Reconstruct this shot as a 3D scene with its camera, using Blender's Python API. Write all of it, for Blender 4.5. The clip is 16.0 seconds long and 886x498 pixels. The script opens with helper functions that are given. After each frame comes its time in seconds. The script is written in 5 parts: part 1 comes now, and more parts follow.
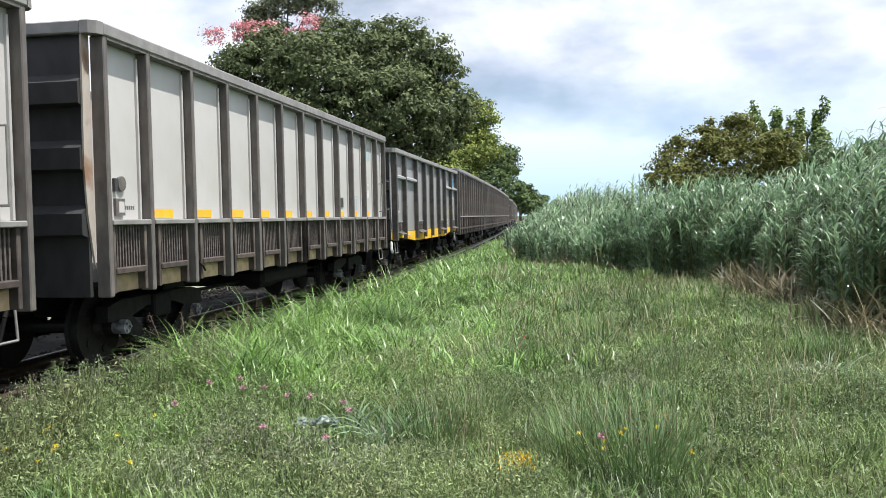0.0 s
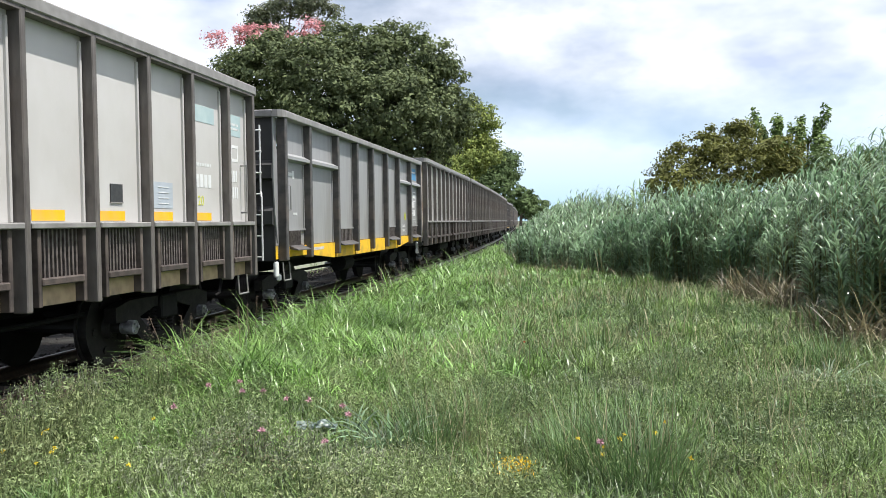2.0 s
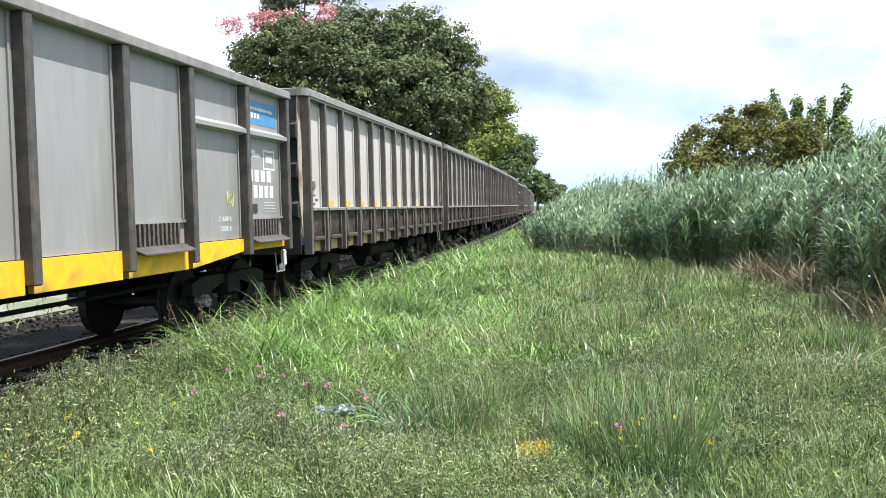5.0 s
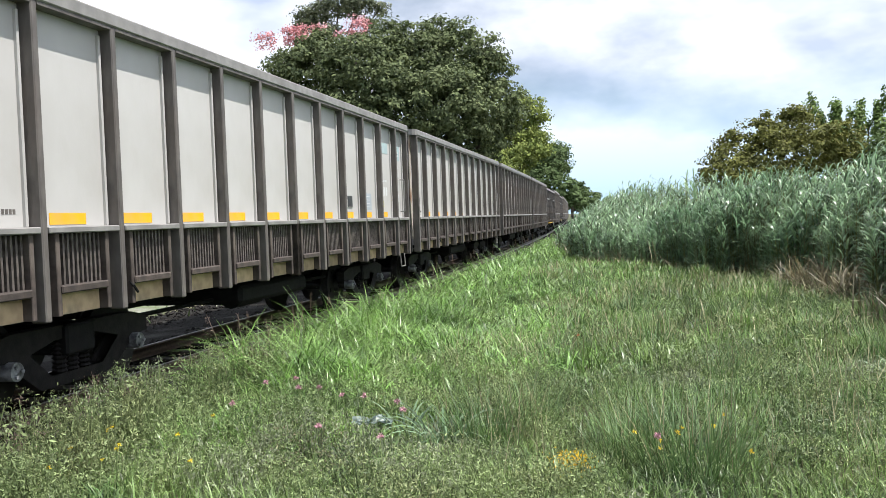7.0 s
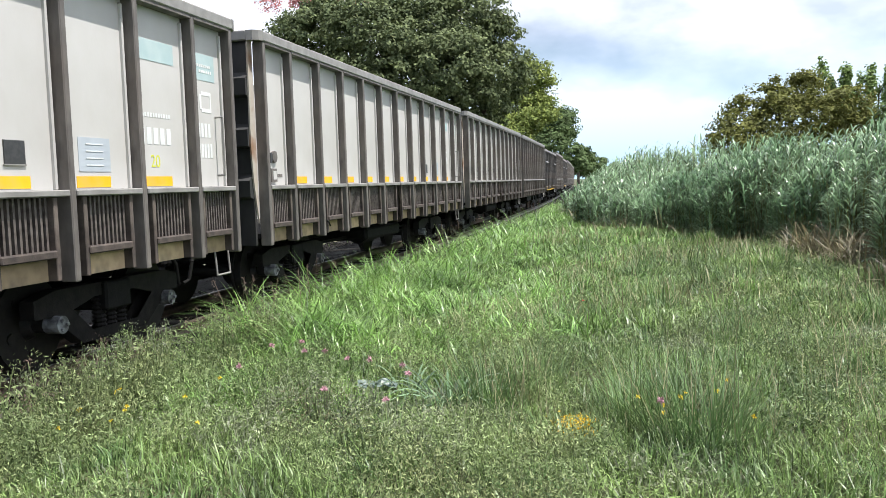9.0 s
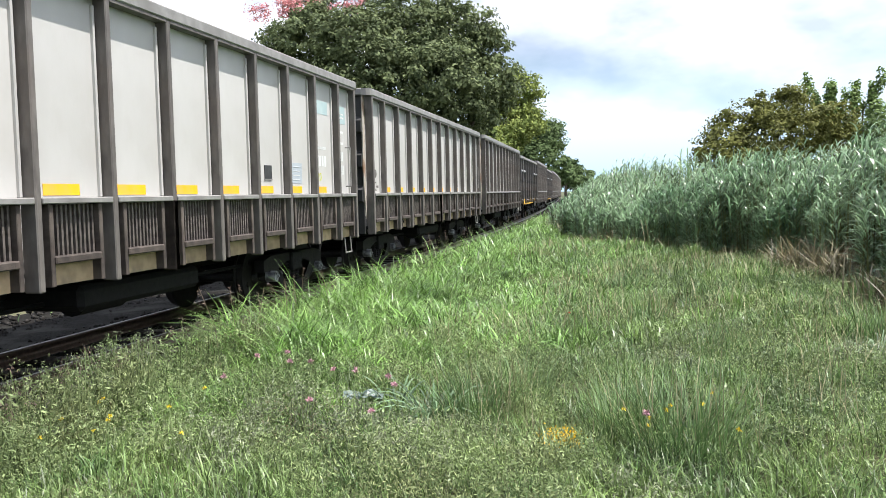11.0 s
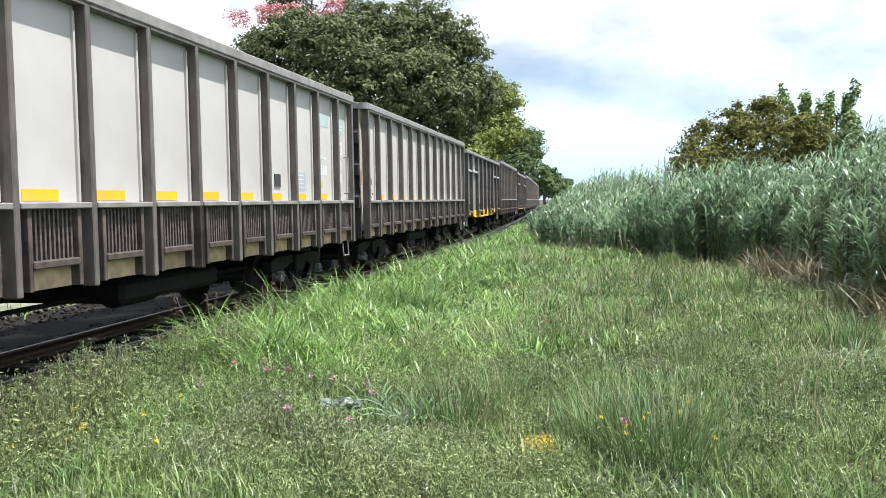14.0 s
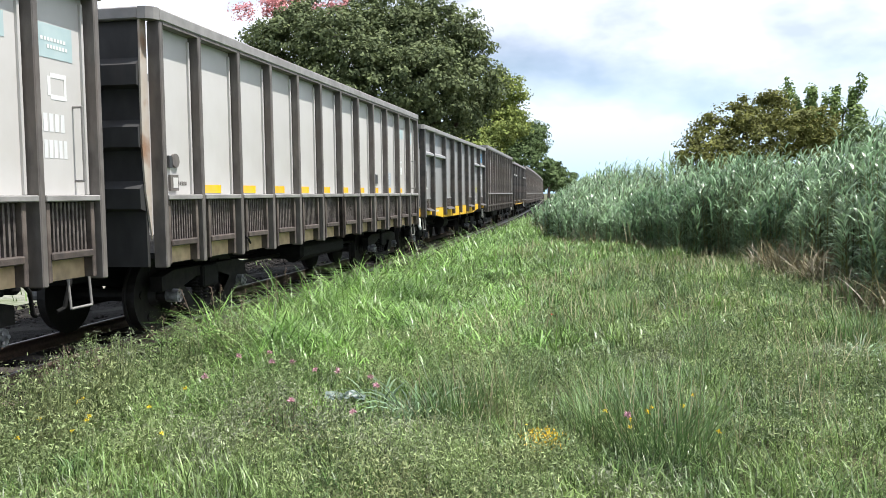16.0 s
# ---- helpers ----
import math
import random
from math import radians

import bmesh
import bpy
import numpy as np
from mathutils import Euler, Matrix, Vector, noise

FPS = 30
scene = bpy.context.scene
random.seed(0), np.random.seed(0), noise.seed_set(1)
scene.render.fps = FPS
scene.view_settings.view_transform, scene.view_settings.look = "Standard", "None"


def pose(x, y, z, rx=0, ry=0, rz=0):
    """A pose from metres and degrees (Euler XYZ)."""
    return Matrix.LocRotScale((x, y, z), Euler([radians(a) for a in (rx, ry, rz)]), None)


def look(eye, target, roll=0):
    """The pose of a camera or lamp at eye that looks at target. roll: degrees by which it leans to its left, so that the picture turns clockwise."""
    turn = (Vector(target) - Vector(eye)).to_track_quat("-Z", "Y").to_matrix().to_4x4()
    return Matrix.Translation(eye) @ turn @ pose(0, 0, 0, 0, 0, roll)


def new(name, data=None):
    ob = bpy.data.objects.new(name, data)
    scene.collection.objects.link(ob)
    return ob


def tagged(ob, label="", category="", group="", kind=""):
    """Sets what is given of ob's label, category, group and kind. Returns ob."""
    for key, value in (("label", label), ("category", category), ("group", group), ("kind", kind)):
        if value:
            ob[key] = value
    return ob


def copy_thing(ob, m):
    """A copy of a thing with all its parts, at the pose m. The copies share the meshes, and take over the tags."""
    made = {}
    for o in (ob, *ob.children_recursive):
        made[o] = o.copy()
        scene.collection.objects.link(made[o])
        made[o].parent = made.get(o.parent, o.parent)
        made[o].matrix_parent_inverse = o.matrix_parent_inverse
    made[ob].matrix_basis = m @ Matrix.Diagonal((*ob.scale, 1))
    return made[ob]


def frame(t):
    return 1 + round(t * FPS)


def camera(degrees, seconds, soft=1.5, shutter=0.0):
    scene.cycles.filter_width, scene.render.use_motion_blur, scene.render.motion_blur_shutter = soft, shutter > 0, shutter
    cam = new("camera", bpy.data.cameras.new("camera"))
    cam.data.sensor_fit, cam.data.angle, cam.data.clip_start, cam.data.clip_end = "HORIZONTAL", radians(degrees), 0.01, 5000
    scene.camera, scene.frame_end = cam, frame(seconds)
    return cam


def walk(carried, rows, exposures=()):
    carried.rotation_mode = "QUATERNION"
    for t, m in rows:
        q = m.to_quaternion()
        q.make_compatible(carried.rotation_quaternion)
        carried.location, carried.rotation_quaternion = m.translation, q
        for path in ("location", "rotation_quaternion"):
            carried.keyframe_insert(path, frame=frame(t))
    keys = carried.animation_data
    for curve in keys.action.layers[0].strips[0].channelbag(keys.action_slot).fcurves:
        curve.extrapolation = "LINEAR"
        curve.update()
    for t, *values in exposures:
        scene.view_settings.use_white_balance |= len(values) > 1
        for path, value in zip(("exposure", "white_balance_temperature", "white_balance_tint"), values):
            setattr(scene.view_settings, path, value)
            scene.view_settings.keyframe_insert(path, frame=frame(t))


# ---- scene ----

# ---- camera ----
EYE = (0.0, 0.0, 1.6)
cam = camera(55.0, 16.0, soft=0.75, shutter=0.0)
# seconds, yaw, pitch, roll of the hand-held camera
TURNS = [
    (0, -0.05, -2.14, 1.12), (0.5, -0.15, -2.28, 0.82), (1, 0.03, -1.96, 1.00), (1.5, -0.31, -1.52, 0.62), (2, -0.02, -1.83, 0.75), (2.5, 1.07, -2.46, 1.67),
    (3, 1.67, -2.67, 2.20), (3.5, 1.63, -3.04, 1.17), (3.7, 1.06, -2.87, 0.82), (5.8, 1.71, -2.74, 1.82), (6, 2.17, -2.17, 1.92), (6.5, 3.15, -2.12, 1.94),
    (7, 3.39, -2.09, 2.00), (7.5, 4.16, -2.54, 1.26), (8, 4.09, -2.98, 1.71), (8.5, 3.72, -4.09, 1.67), (9, 3.77, -4.44, 1.77), (9.2, 3.78, -4.02, 1.82),
    (11.3, 2.81, -3.72, 1.10), (11.5, 2.82, -3.81, 0.95), (12, 2.28, -3.94, 1.24), (12.5, 2.22, -4.23, 1.30), (13, 2.27, -3.87, 1.11), (13.5, 2.24, -4.04, 1.04),
    (14, 1.53, -3.23, 0.89), (14.5, 1.87, -3.59, 0.84), (15, 1.87, -3.62, 0.64), (15.5, 1.54, -3.71, 1.00), (16, 1.83, -3.66, 0.78)]
EXPOSURES = [(0, 0.5), (1, 0.56), (2, 0.5), (3, 0.62), (3.5, 0.8), (5.8, 0.78), (7, 0.56), (8, 0.53), (9, 0.68), (12.5, 0.76), (14.5, 0.72), (16, 0.68)]
walk(cam, [(t, pose(*EYE, 90 + p, r, y)) for t, y, p, r in TURNS], EXPOSURES)

# ---- world, sun, exposure ----
SUN_ELEV, SUN_AZ = radians(67), radians(98)      # azimuth clockwise from +y
world = bpy.data.worlds.new("world")
scene.world = world
world.use_nodes = True
wn, wl = world.node_tree.nodes, world.node_tree.links
wn.clear()


def wnode(kind, **kw):
    n = wn.new(kind)
    for k, v in kw.items():
        if k == "sky_type":
            n.sky_type = v
        elif k == "operation":
            n.operation = v
        elif k == "blend_type":
            n.blend_type = v
        elif k == "data_type":
            n.data_type = v
    return n


sky = wnode("ShaderNodeTexSky", sky_type="NISHITA")
sky.sun_disc, sky.sun_elevation, sky.sun_rotation = False, SUN_ELEV, SUN_AZ
geo = wnode("ShaderNodeTexCoord")
mp = wn.new("ShaderNodeMapping")
mp.inputs["Scale"].default_value = (1.0, 1.0, 2.0)
mp.inputs["Location"].default_value = (0.35, 0.1, 0.2)
wl.new(geo.outputs["Generated"], mp.inputs["Vector"])
nz = wn.new("ShaderNodeTexNoise")
nz.inputs["Scale"].default_value, nz.inputs["Detail"].default_value, nz.inputs["Roughness"].default_value = 2.6, 7, 0.52
wl.new(mp.outputs[0], nz.inputs["Vector"])
cover = wn.new("ShaderNodeValToRGB")
cover.color_ramp.elements[0].position, cover.color_ramp.elements[1].position = 0.3, 0.52
wl.new(nz.outputs["Fac"], cover.inputs[0])
nz2 = wn.new("ShaderNodeTexNoise")
nz2.inputs["Scale"].default_value, nz2.inputs["Detail"].default_value = 3.4, 5
wl.new(mp.outputs[0], nz2.inputs["Vector"])
tone = wn.new("ShaderNodeValToRGB")
tone.color_ramp.elements[0].position, tone.color_ramp.elements[1].position = 0.4, 0.55
tone.color_ramp.elements[0].color, tone.color_ramp.elements[1].color = (6.6, 7.6, 9.9, 1), (12.9, 13.3, 14.6, 1)
wl.new(nz2.outputs["Fac"], tone.inputs[0])
mixc = wn.new("ShaderNodeMixRGB")
wl.new(cover.outputs["Color"], mixc.inputs[0])
wl.new(sky.outputs["Color"], mixc.inputs[1])
wl.new(tone.outputs["Color"], mixc.inputs[2])
bg = wn.new("ShaderNodeBackground")
bg.inputs["Strength"].default_value = 0.072
sep = wn.new("ShaderNodeSeparateXYZ")
wl.new(geo.outputs["Generated"], sep.inputs[0])
low = wn.new("ShaderNodeMapRange")
low.inputs["From Min"].default_value, low.inputs["From Max"].default_value = 0.015, 0.17
low.inputs["To Min"].default_value, low.inputs["To Max"].default_value = 0.85, 0.0
wl.new(sep.outputs["Z"], low.inputs[0])
hazy = wn.new("ShaderNodeMixRGB")
hazy.inputs[2].default_value = (5.2, 8.2, 11.2, 1)
wl.new(low.outputs[0], hazy.inputs[0])
wl.new(mixc.outputs[0], hazy.inputs[1])
wl.new(hazy.outputs[0], bg.inputs["Color"])
wo = wn.new("ShaderNodeOutputWorld")
wl.new(bg.outputs[0], wo.inputs["Surface"])

sun = new("sun", bpy.data.lights.new("sun", "SUN"))
sun.data.energy, sun.data.angle, sun.data.color = 5.0, radians(0.55), (1.0, 0.97, 0.93)
SUN_DIR = Vector((math.sin(SUN_AZ) * math.cos(SUN_ELEV), math.cos(SUN_AZ) * math.cos(SUN_ELEV), math.sin(SUN_ELEV)))
sun.matrix_world = look(SUN_DIR * 60, (0, 0, 0))

# ---- materials ----
def material(name, base, rough=0.7, metal=0.0, second=None, scale=8.0, stain=None, stain_scale=1.2, bump=0.0, bump_scale=60.0,
             island=0.0, obj=0.0, translucent=0.0, stretch=(1, 1, 1), spec=0.5):
    """A surface with fine grain (base to second), larger stains, relief, and a tone that varies by piece."""
    m = bpy.data.materials.new(name)
    m.use_nodes = True
    n, l = m.node_tree.nodes, m.node_tree.links
    b = n["Principled BSDF"]
    b.inputs["Roughness"].default_value, b.inputs["Metallic"].default_value = rough, metal
    b.inputs["Specular IOR Level"].default_value = spec
    co = n.new("ShaderNodeTexCoord")
    mpg = n.new("ShaderNodeMapping")
    mpg.inputs["Scale"].default_value = stretch
    l.new(co.outputs["Object"], mpg.inputs[0])
    second = second or tuple(c * 0.75 for c in base)
    t = n.new("ShaderNodeTexNoise")
    t.inputs["Scale"].default_value, t.inputs["Detail"].default_value = scale, 6
    l.new(mpg.outputs[0], t.inputs["Vector"])
    r = n.new("ShaderNodeValToRGB")
    r.color_ramp.elements[0].position, r.color_ramp.elements[1].position = 0.35, 0.65
    r.color_ramp.elements[0].color, r.color_ramp.elements[1].color = (*second, 1), (*base, 1)
    l.new(t.outputs["Fac"], r.inputs[0])
    out = r.outputs["Color"]
    if stain:
        t2 = n.new("ShaderNodeTexNoise")
        t2.inputs["Scale"].default_value, t2.inputs["Detail"].default_value = stain_scale, 8
        l.new(mpg.outputs[0], t2.inputs["Vector"])
        r2 = n.new("ShaderNodeValToRGB")
        r2.color_ramp.elements[0].position, r2.color_ramp.elements[1].position = 0.5, 0.68
        r2.color_ramp.elements[0].color, r2.color_ramp.elements[1].color = (0, 0, 0, 1), (0.85, 0.85, 0.85, 1)
        l.new(t2.outputs["Fac"], r2.inputs[0])
        mx = n.new("ShaderNodeMixRGB")
        mx.inputs[2].default_value = (*stain, 1)
        l.new(r2.outputs["Color"], mx.inputs[0])
        l.new(out, mx.inputs[1])
        out = mx.outputs[0]
    for amount, source in ((island, "island"), (obj, "obj")):
        if amount:
            g = n.new("ShaderNodeNewGeometry" if source == "island" else "ShaderNodeObjectInfo")
            mr = n.new("ShaderNodeMapRange")
            mr.inputs["To Min"].default_value, mr.inputs["To Max"].default_value = 1 - amount, 1 + amount
            l.new(g.outputs["Random Per Island" if source == "island" else "Random"], mr.inputs[0])
            hs = n.new("ShaderNodeHueSaturation")
            l.new(mr.outputs[0], hs.inputs["Value"])
            l.new(out, hs.inputs["Color"])
            out = hs.outputs[0]
    l.new(out, b.inputs["Base Color"])
    if bump:
        t3 = n.new("ShaderNodeTexNoise")
        t3.inputs["Scale"].default_value, t3.inputs["Detail"].default_value = bump_scale, 4
        l.new(mpg.outputs[0], t3.inputs["Vector"])
        bp = n.new("ShaderNodeBump")
        bp.inputs["Strength"].default_value, bp.inputs["Distance"].default_value = bump, 0.01
        l.new(t3.outputs["Fac"], bp.inputs["Height"])
        l.new(bp.outputs[0], b.inputs["Normal"])
    if translucent:
        tr = n.new("ShaderNodeBsdfTranslucent")
        l.new(out, tr.inputs["Color"])
        ms = n.new("ShaderNodeMixShader")
        ms.inputs[0].default_value = translucent
        l.new(b.outputs[0], ms.inputs[1])
        l.new(tr.outputs[0], ms.inputs[2])
        l.new(ms.outputs[0], n["Material Output"].inputs["Surface"])
    return m


def leafy(name, a, b, **kw):
    kw.setdefault("island", 0.5)
    return material(name, a, rough=kw.pop("rough", 0.5), second=b, scale=kw.pop("scale", 1.3), translucent=kw.pop("translucent", 0.22), **kw)


M_SOIL = material("soil_with_litter", (0.075, 0.085, 0.03), 0.95, second=(0.035, 0.04, 0.017), scale=14, stain=(0.13, 0.11, 0.06), stain_scale=0.8, bump=0.8, bump_scale=30)
M_LUSH = leafy("lush_grass", (0.19, 0.335, 0.075), (0.08, 0.16, 0.035), stain=(0.25, 0.34, 0.13), stain_scale=2.2, island=0.65, rough=0.36)
M_LAWN = leafy("short_grass", (0.19, 0.275, 0.085), (0.078, 0.13, 0.042), stain=(0.07, 0.15, 0.04), stain_scale=1.8, island=0.7, rough=0.4)
M_HERB = leafy("dark_herb_leaves", (0.13, 0.18, 0.075), (0.07, 0.105, 0.045), island=0.5, rough=0.5)
M_GREYHERB = leafy("grey_downy_leaves", (0.3, 0.33, 0.21), (0.15, 0.18, 0.105), island=0.6, rough=0.6)
M_STRAW = leafy("pale_seeding_grass", (0.37, 0.34, 0.2), (0.22, 0.21, 0.11), island=0.5, rough=0.6)
M_WEED = leafy("weed_leaves", (0.26, 0.325, 0.145), (0.12, 0.165, 0.068), island=0.6, rough=0.65, spec=0.3, stain=(0.25, 0.27, 0.13), stain_scale=1.6)
M_WISPY = leafy("fine_bunch_grass", (0.16, 0.25, 0.09), (0.08, 0.15, 0.05))
M_DRY = leafy("dry_straw", (0.24, 0.21, 0.125), (0.12, 0.1, 0.058))
M_CANE = leafy("cane_leaves", (0.3, 0.41, 0.25), (0.11, 0.195, 0.1), rough=0.28, translucent=0.34, island=0.7, scale=0.5)
M_STALK = leafy("cane_stalks", (0.2, 0.22, 0.08), (0.14, 0.13, 0.06))
M_TREE = leafy("dark_tree_leaves", (0.165, 0.2, 0.088), (0.06, 0.082, 0.038), island=0.35, rough=0.75, spec=0.2)
M_TREE2 = leafy("light_tree_leaves", (0.3, 0.35, 0.09), (0.13, 0.18, 0.055), island=0.35, rough=0.75, spec=0.2)
M_TREE3 = leafy("mid_tree_leaves", (0.12, 0.17, 0.065), (0.07, 0.11, 0.042), island=0.35, rough=0.75, spec=0.2)
M_BUSH = leafy("olive_bush_leaves", (0.17, 0.175, 0.045), (0.09, 0.1, 0.03), island=0.35, rough=0.75, spec=0.2)
M_GUM = leafy("grey_green_gum_leaves", (0.2, 0.22, 0.12), (0.09, 0.11, 0.06), island=0.45, rough=0.6)
M_SHOOT = leafy("light_shoot_leaves", (0.2, 0.28, 0.09), (0.11, 0.17, 0.055), island=0.35, rough=0.7, spec=0.2)
M_BLOSSOM = leafy("pink_blossom", (0.7, 0.36, 0.36), (0.55, 0.22, 0.24))
M_BARK = material("bark", (0.1, 0.08, 0.06), 0.9, scale=20, bump=0.8)


# ---- mesh helpers ----
def part(name, bm, mat, parent=None, label="", matrix=None):
    me = bpy.data.meshes.new(name)
    bm.to_mesh(me)
    bm.free()
    me.materials.append(mat)
    ob = new(name, me)
    if parent:
        ob.parent = parent
    if matrix is not None:
        ob.matrix_local = matrix
    if label:
        ob["label"] = label
    return ob


def raw_mesh(name, verts, quads=None, tris=None, mat=None, smooth=False):
    """A mesh object from arrays of vertices and faces."""
    me = bpy.data.meshes.new(name)
    me.vertices.add(len(verts))
    me.vertices.foreach_set("co", np.asarray(verts, dtype=np.float32).ravel())
    loops, starts, n = [], [], 0
    for fs, k in ((quads, 4), (tris, 3)):
        if fs is not None and len(fs):
            loops.append(np.asarray(fs, dtype=np.int32).ravel())
            starts.append(n + np.arange(len(fs), dtype=np.int32) * k)
            n += len(fs) * k
    loops, starts = np.concatenate(loops), np.concatenate(starts)
    me.loops.add(len(loops))
    me.loops.foreach_set("vertex_index", loops)
    me.polygons.add(len(starts))
    me.polygons.foreach_set("loop_start", starts)
    me.update(calc_edges=True)
    if mat:
        me.materials.append(mat)
    return new(name, me)


def ribbon_arrays(c, w):
    """Blades: centre lines c (n, s, 3) and half widths w (n, s, 3), pointed at the end."""
    n, s, _ = c.shape
    v = np.empty((n, 2 * s - 1, 3))
    v[:, 0:2 * (s - 1):2] = c[:, :-1] - w[:, :-1]
    v[:, 1:2 * (s - 1):2] = c[:, :-1] + w[:, :-1]
    v[:, -1] = c[:, -1]
    base = (np.arange(n) * (2 * s - 1))[:, None]
    quads = [np.concatenate([base + 2 * k, base + 2 * k + 1, base + 2 * k + 3, base + 2 * k + 2], 1) for k in range(s - 2)]
    quads = np.concatenate(quads) if quads else np.zeros((0, 4), int)
    k = 2 * (s - 2)
    tris = np.concatenate([base + k, base + k + 1, base + k + 2], 1)
    return v.reshape(-1, 3), quads, tris


def blades(rng, base, length, width, lean, droop, segs=3, azim=None):
    """Curved blades that grow from the points in base."""
    n = len(base)
    az = rng.uniform(0, 2 * np.pi, n) if azim is None else azim
    t = np.linspace(0, 1, segs + 1)[None, :]
    d = np.stack([np.cos(az), np.sin(az)], 1)
    tilt = lean[:, None] + droop[:, None] * t
    step = length[:, None] / segs
    dr, dz = np.sin(tilt) * step, np.cos(tilt) * step
    r = np.concatenate([np.zeros((n, 1)), np.cumsum(dr[:, :-1], 1)], 1)
    z = np.concatenate([np.zeros((n, 1)), np.cumsum(dz[:, :-1], 1)], 1)
    c = np.empty((n, segs + 1, 3))
    c[..., :2] = base[:, None, :2] + d[:, None, :] * r[..., None]
    c[..., 2] = base[:, None, 2] + z
    side = np.stack([-d[:, 1], d[:, 0], rng.uniform(-0.4, 0.4, n)], 1)
    taper = np.clip(1.15 - t ** 2 * 1.0, 0.1, 1) * np.where(t < 0.01, 0.6, 1)
    w = side[:, None, :] * (width[:, None] * 0.5 * taper)[..., None]
    return ribbon_arrays(c, w)


def merge(chunks):
    """Joins (verts, quads, tris) arrays into one."""
    vs, qs, ts, n = [], [], [], 0
    for v, q, t in chunks:
        vs.append(v)
        qs.append(q + n)
        ts.append(t + n)
        n += len(v)
    return np.concatenate(vs), np.concatenate(qs), np.concatenate(ts)


# ---- track line: the outer face of the wagons ----
def _line():
    s = np.arange(-60.0, 260.0, 0.5)
    h = 0.1495 - 0.0716 * np.tanh(s / 60) + 0.0153 * np.tanh(s / 20)
    h = np.where(s < 0, 0.1495, h) + 0.0109 * (s < 22)
    x = np.concatenate([[0], np.cumsum(np.sin(h[:-1]) * 0.5)])
    y = np.concatenate([[0], np.cumsum(np.cos(h[:-1]) * 0.5)])
    k = 120
    return s, x - x[k] - 3.215, y - y[k] + 8.0, h


LINE_S, LINE_X, LINE_Y, LINE_H = _line()


def track(s, off=0.0):
    """Point on the line at s metres, moved off metres to the right of it; and the heading."""
    h = np.interp(s, LINE_S, LINE_H)
    return np.interp(s, LINE_S, LINE_X) + off * np.cos(h), np.interp(s, LINE_S, LINE_Y) - off * np.sin(h), h


def beside(x, y):
    """How far a point lies to the right of the wagons' face."""
    return x - np.interp(y, LINE_Y, LINE_X)


def ground_z(x, y):
    x, y = np.asarray(x, float), np.asarray(y, float)
    z = 0.05 * np.sin(x * 0.9 + 1.3) * np.cos(y * 0.7) + 0.03 * np.sin(x * 2.3 + y * 1.7) + 0.02 * np.sin(y * 3.1 - x)
    b = beside(x, y)
    bed = np.clip(1 - b / 1.5, 0, 1)
    return z * (1 - bed) - 0.22 * bed

# ---- ground ----
def ground():
    xs = np.concatenate([np.linspace(-3000, -60, 12), np.linspace(-40, -8, 17), np.linspace(-7, 14, 85), np.linspace(16, 60, 20), np.linspace(90, 3000, 12)])
    ys = np.concatenate([np.linspace(-3000, -40, 10), np.linspace(-30, -2, 12), np.linspace(-1, 45, 150), np.linspace(47, 140, 40), np.linspace(180, 4000, 14)])
    gx, gy = np.meshgrid(xs, ys)
    v = np.stack([gx, gy, ground_z(gx, gy)], -1).reshape(-1, 3)
    nx, ny = len(xs), len(ys)
    i = (np.arange(ny - 1)[:, None] * nx + np.arange(nx - 1)[None, :]).ravel()
    ob = raw_mesh("ground", v, np.stack([i, i + 1, i + nx + 1, i + nx], 1), None, M_SOIL)
    ob.data.shade_smooth()
    return tagged(ob, "rough green verge with short grass and bare patches", "ground", kind="structure")


ground()

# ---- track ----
# near-black base: the shade beneath the train is put into the bed's colour
M_SHADED_BALLAST = material("ballast_stones", (0.022, 0.02, 0.018), 0.95, second=(0.008, 0.007, 0.006), scale=16, stain=(0.05, 0.05, 0.044), stain_scale=1.1, bump=1.0, spec=0.05)
M_RAIL = material("rail_steel", (0.12, 0.08, 0.06), 0.5, metal=0.6, second=(0.07, 0.05, 0.04), scale=30)
M_TIE = material("sleeper_wood", (0.05, 0.04, 0.032), 0.9, second=(0.03, 0.024, 0.02), scale=20, obj=0.3, bump=0.5)


def add_box(bm, x0, x1, y0, y1, z0, z1, bevel=0.0):
    vs = [bm.verts.new(p) for p in ((x0, y0, z0), (x1, y0, z0), (x1, y1, z0), (x0, y1, z0), (x0, y0, z1), (x1, y0, z1), (x1, y1, z1), (x0, y1, z1))]
    fs = [bm.faces.new([vs[i] for i in f]) for f in ((3, 2, 1, 0), (4, 5, 6, 7), (0, 1, 5, 4), (1, 2, 6, 5), (2, 3, 7, 6), (3, 0, 4, 7))]
    if bevel:
        bmesh.ops.bevel(bm, geom=list({e for f in fs for e in f.edges}), offset=bevel, segments=1, affect="EDGES")


def boxes(*specs, bevel=0.0):
    bm = bmesh.new()
    for s in specs:
        add_box(bm, *s, bevel=bevel)
    return bm


def add_tube(bm, a, b, r, segs=10):
    a, b = Vector(a), Vector(b)
    m = Matrix.Translation((a + b) / 2) @ (b - a).to_track_quat("Z", "Y").to_matrix().to_4x4()
    bmesh.ops.create_cone(bm, cap_ends=True, segments=segs, radius1=r, radius2=r, depth=(b - a).length, matrix=m)


def tubes(points, r, segs=8):
    bm = bmesh.new()
    for a, b in zip(points[:-1], points[1:]):
        add_tube(bm, a, b, r, segs)
    return bm


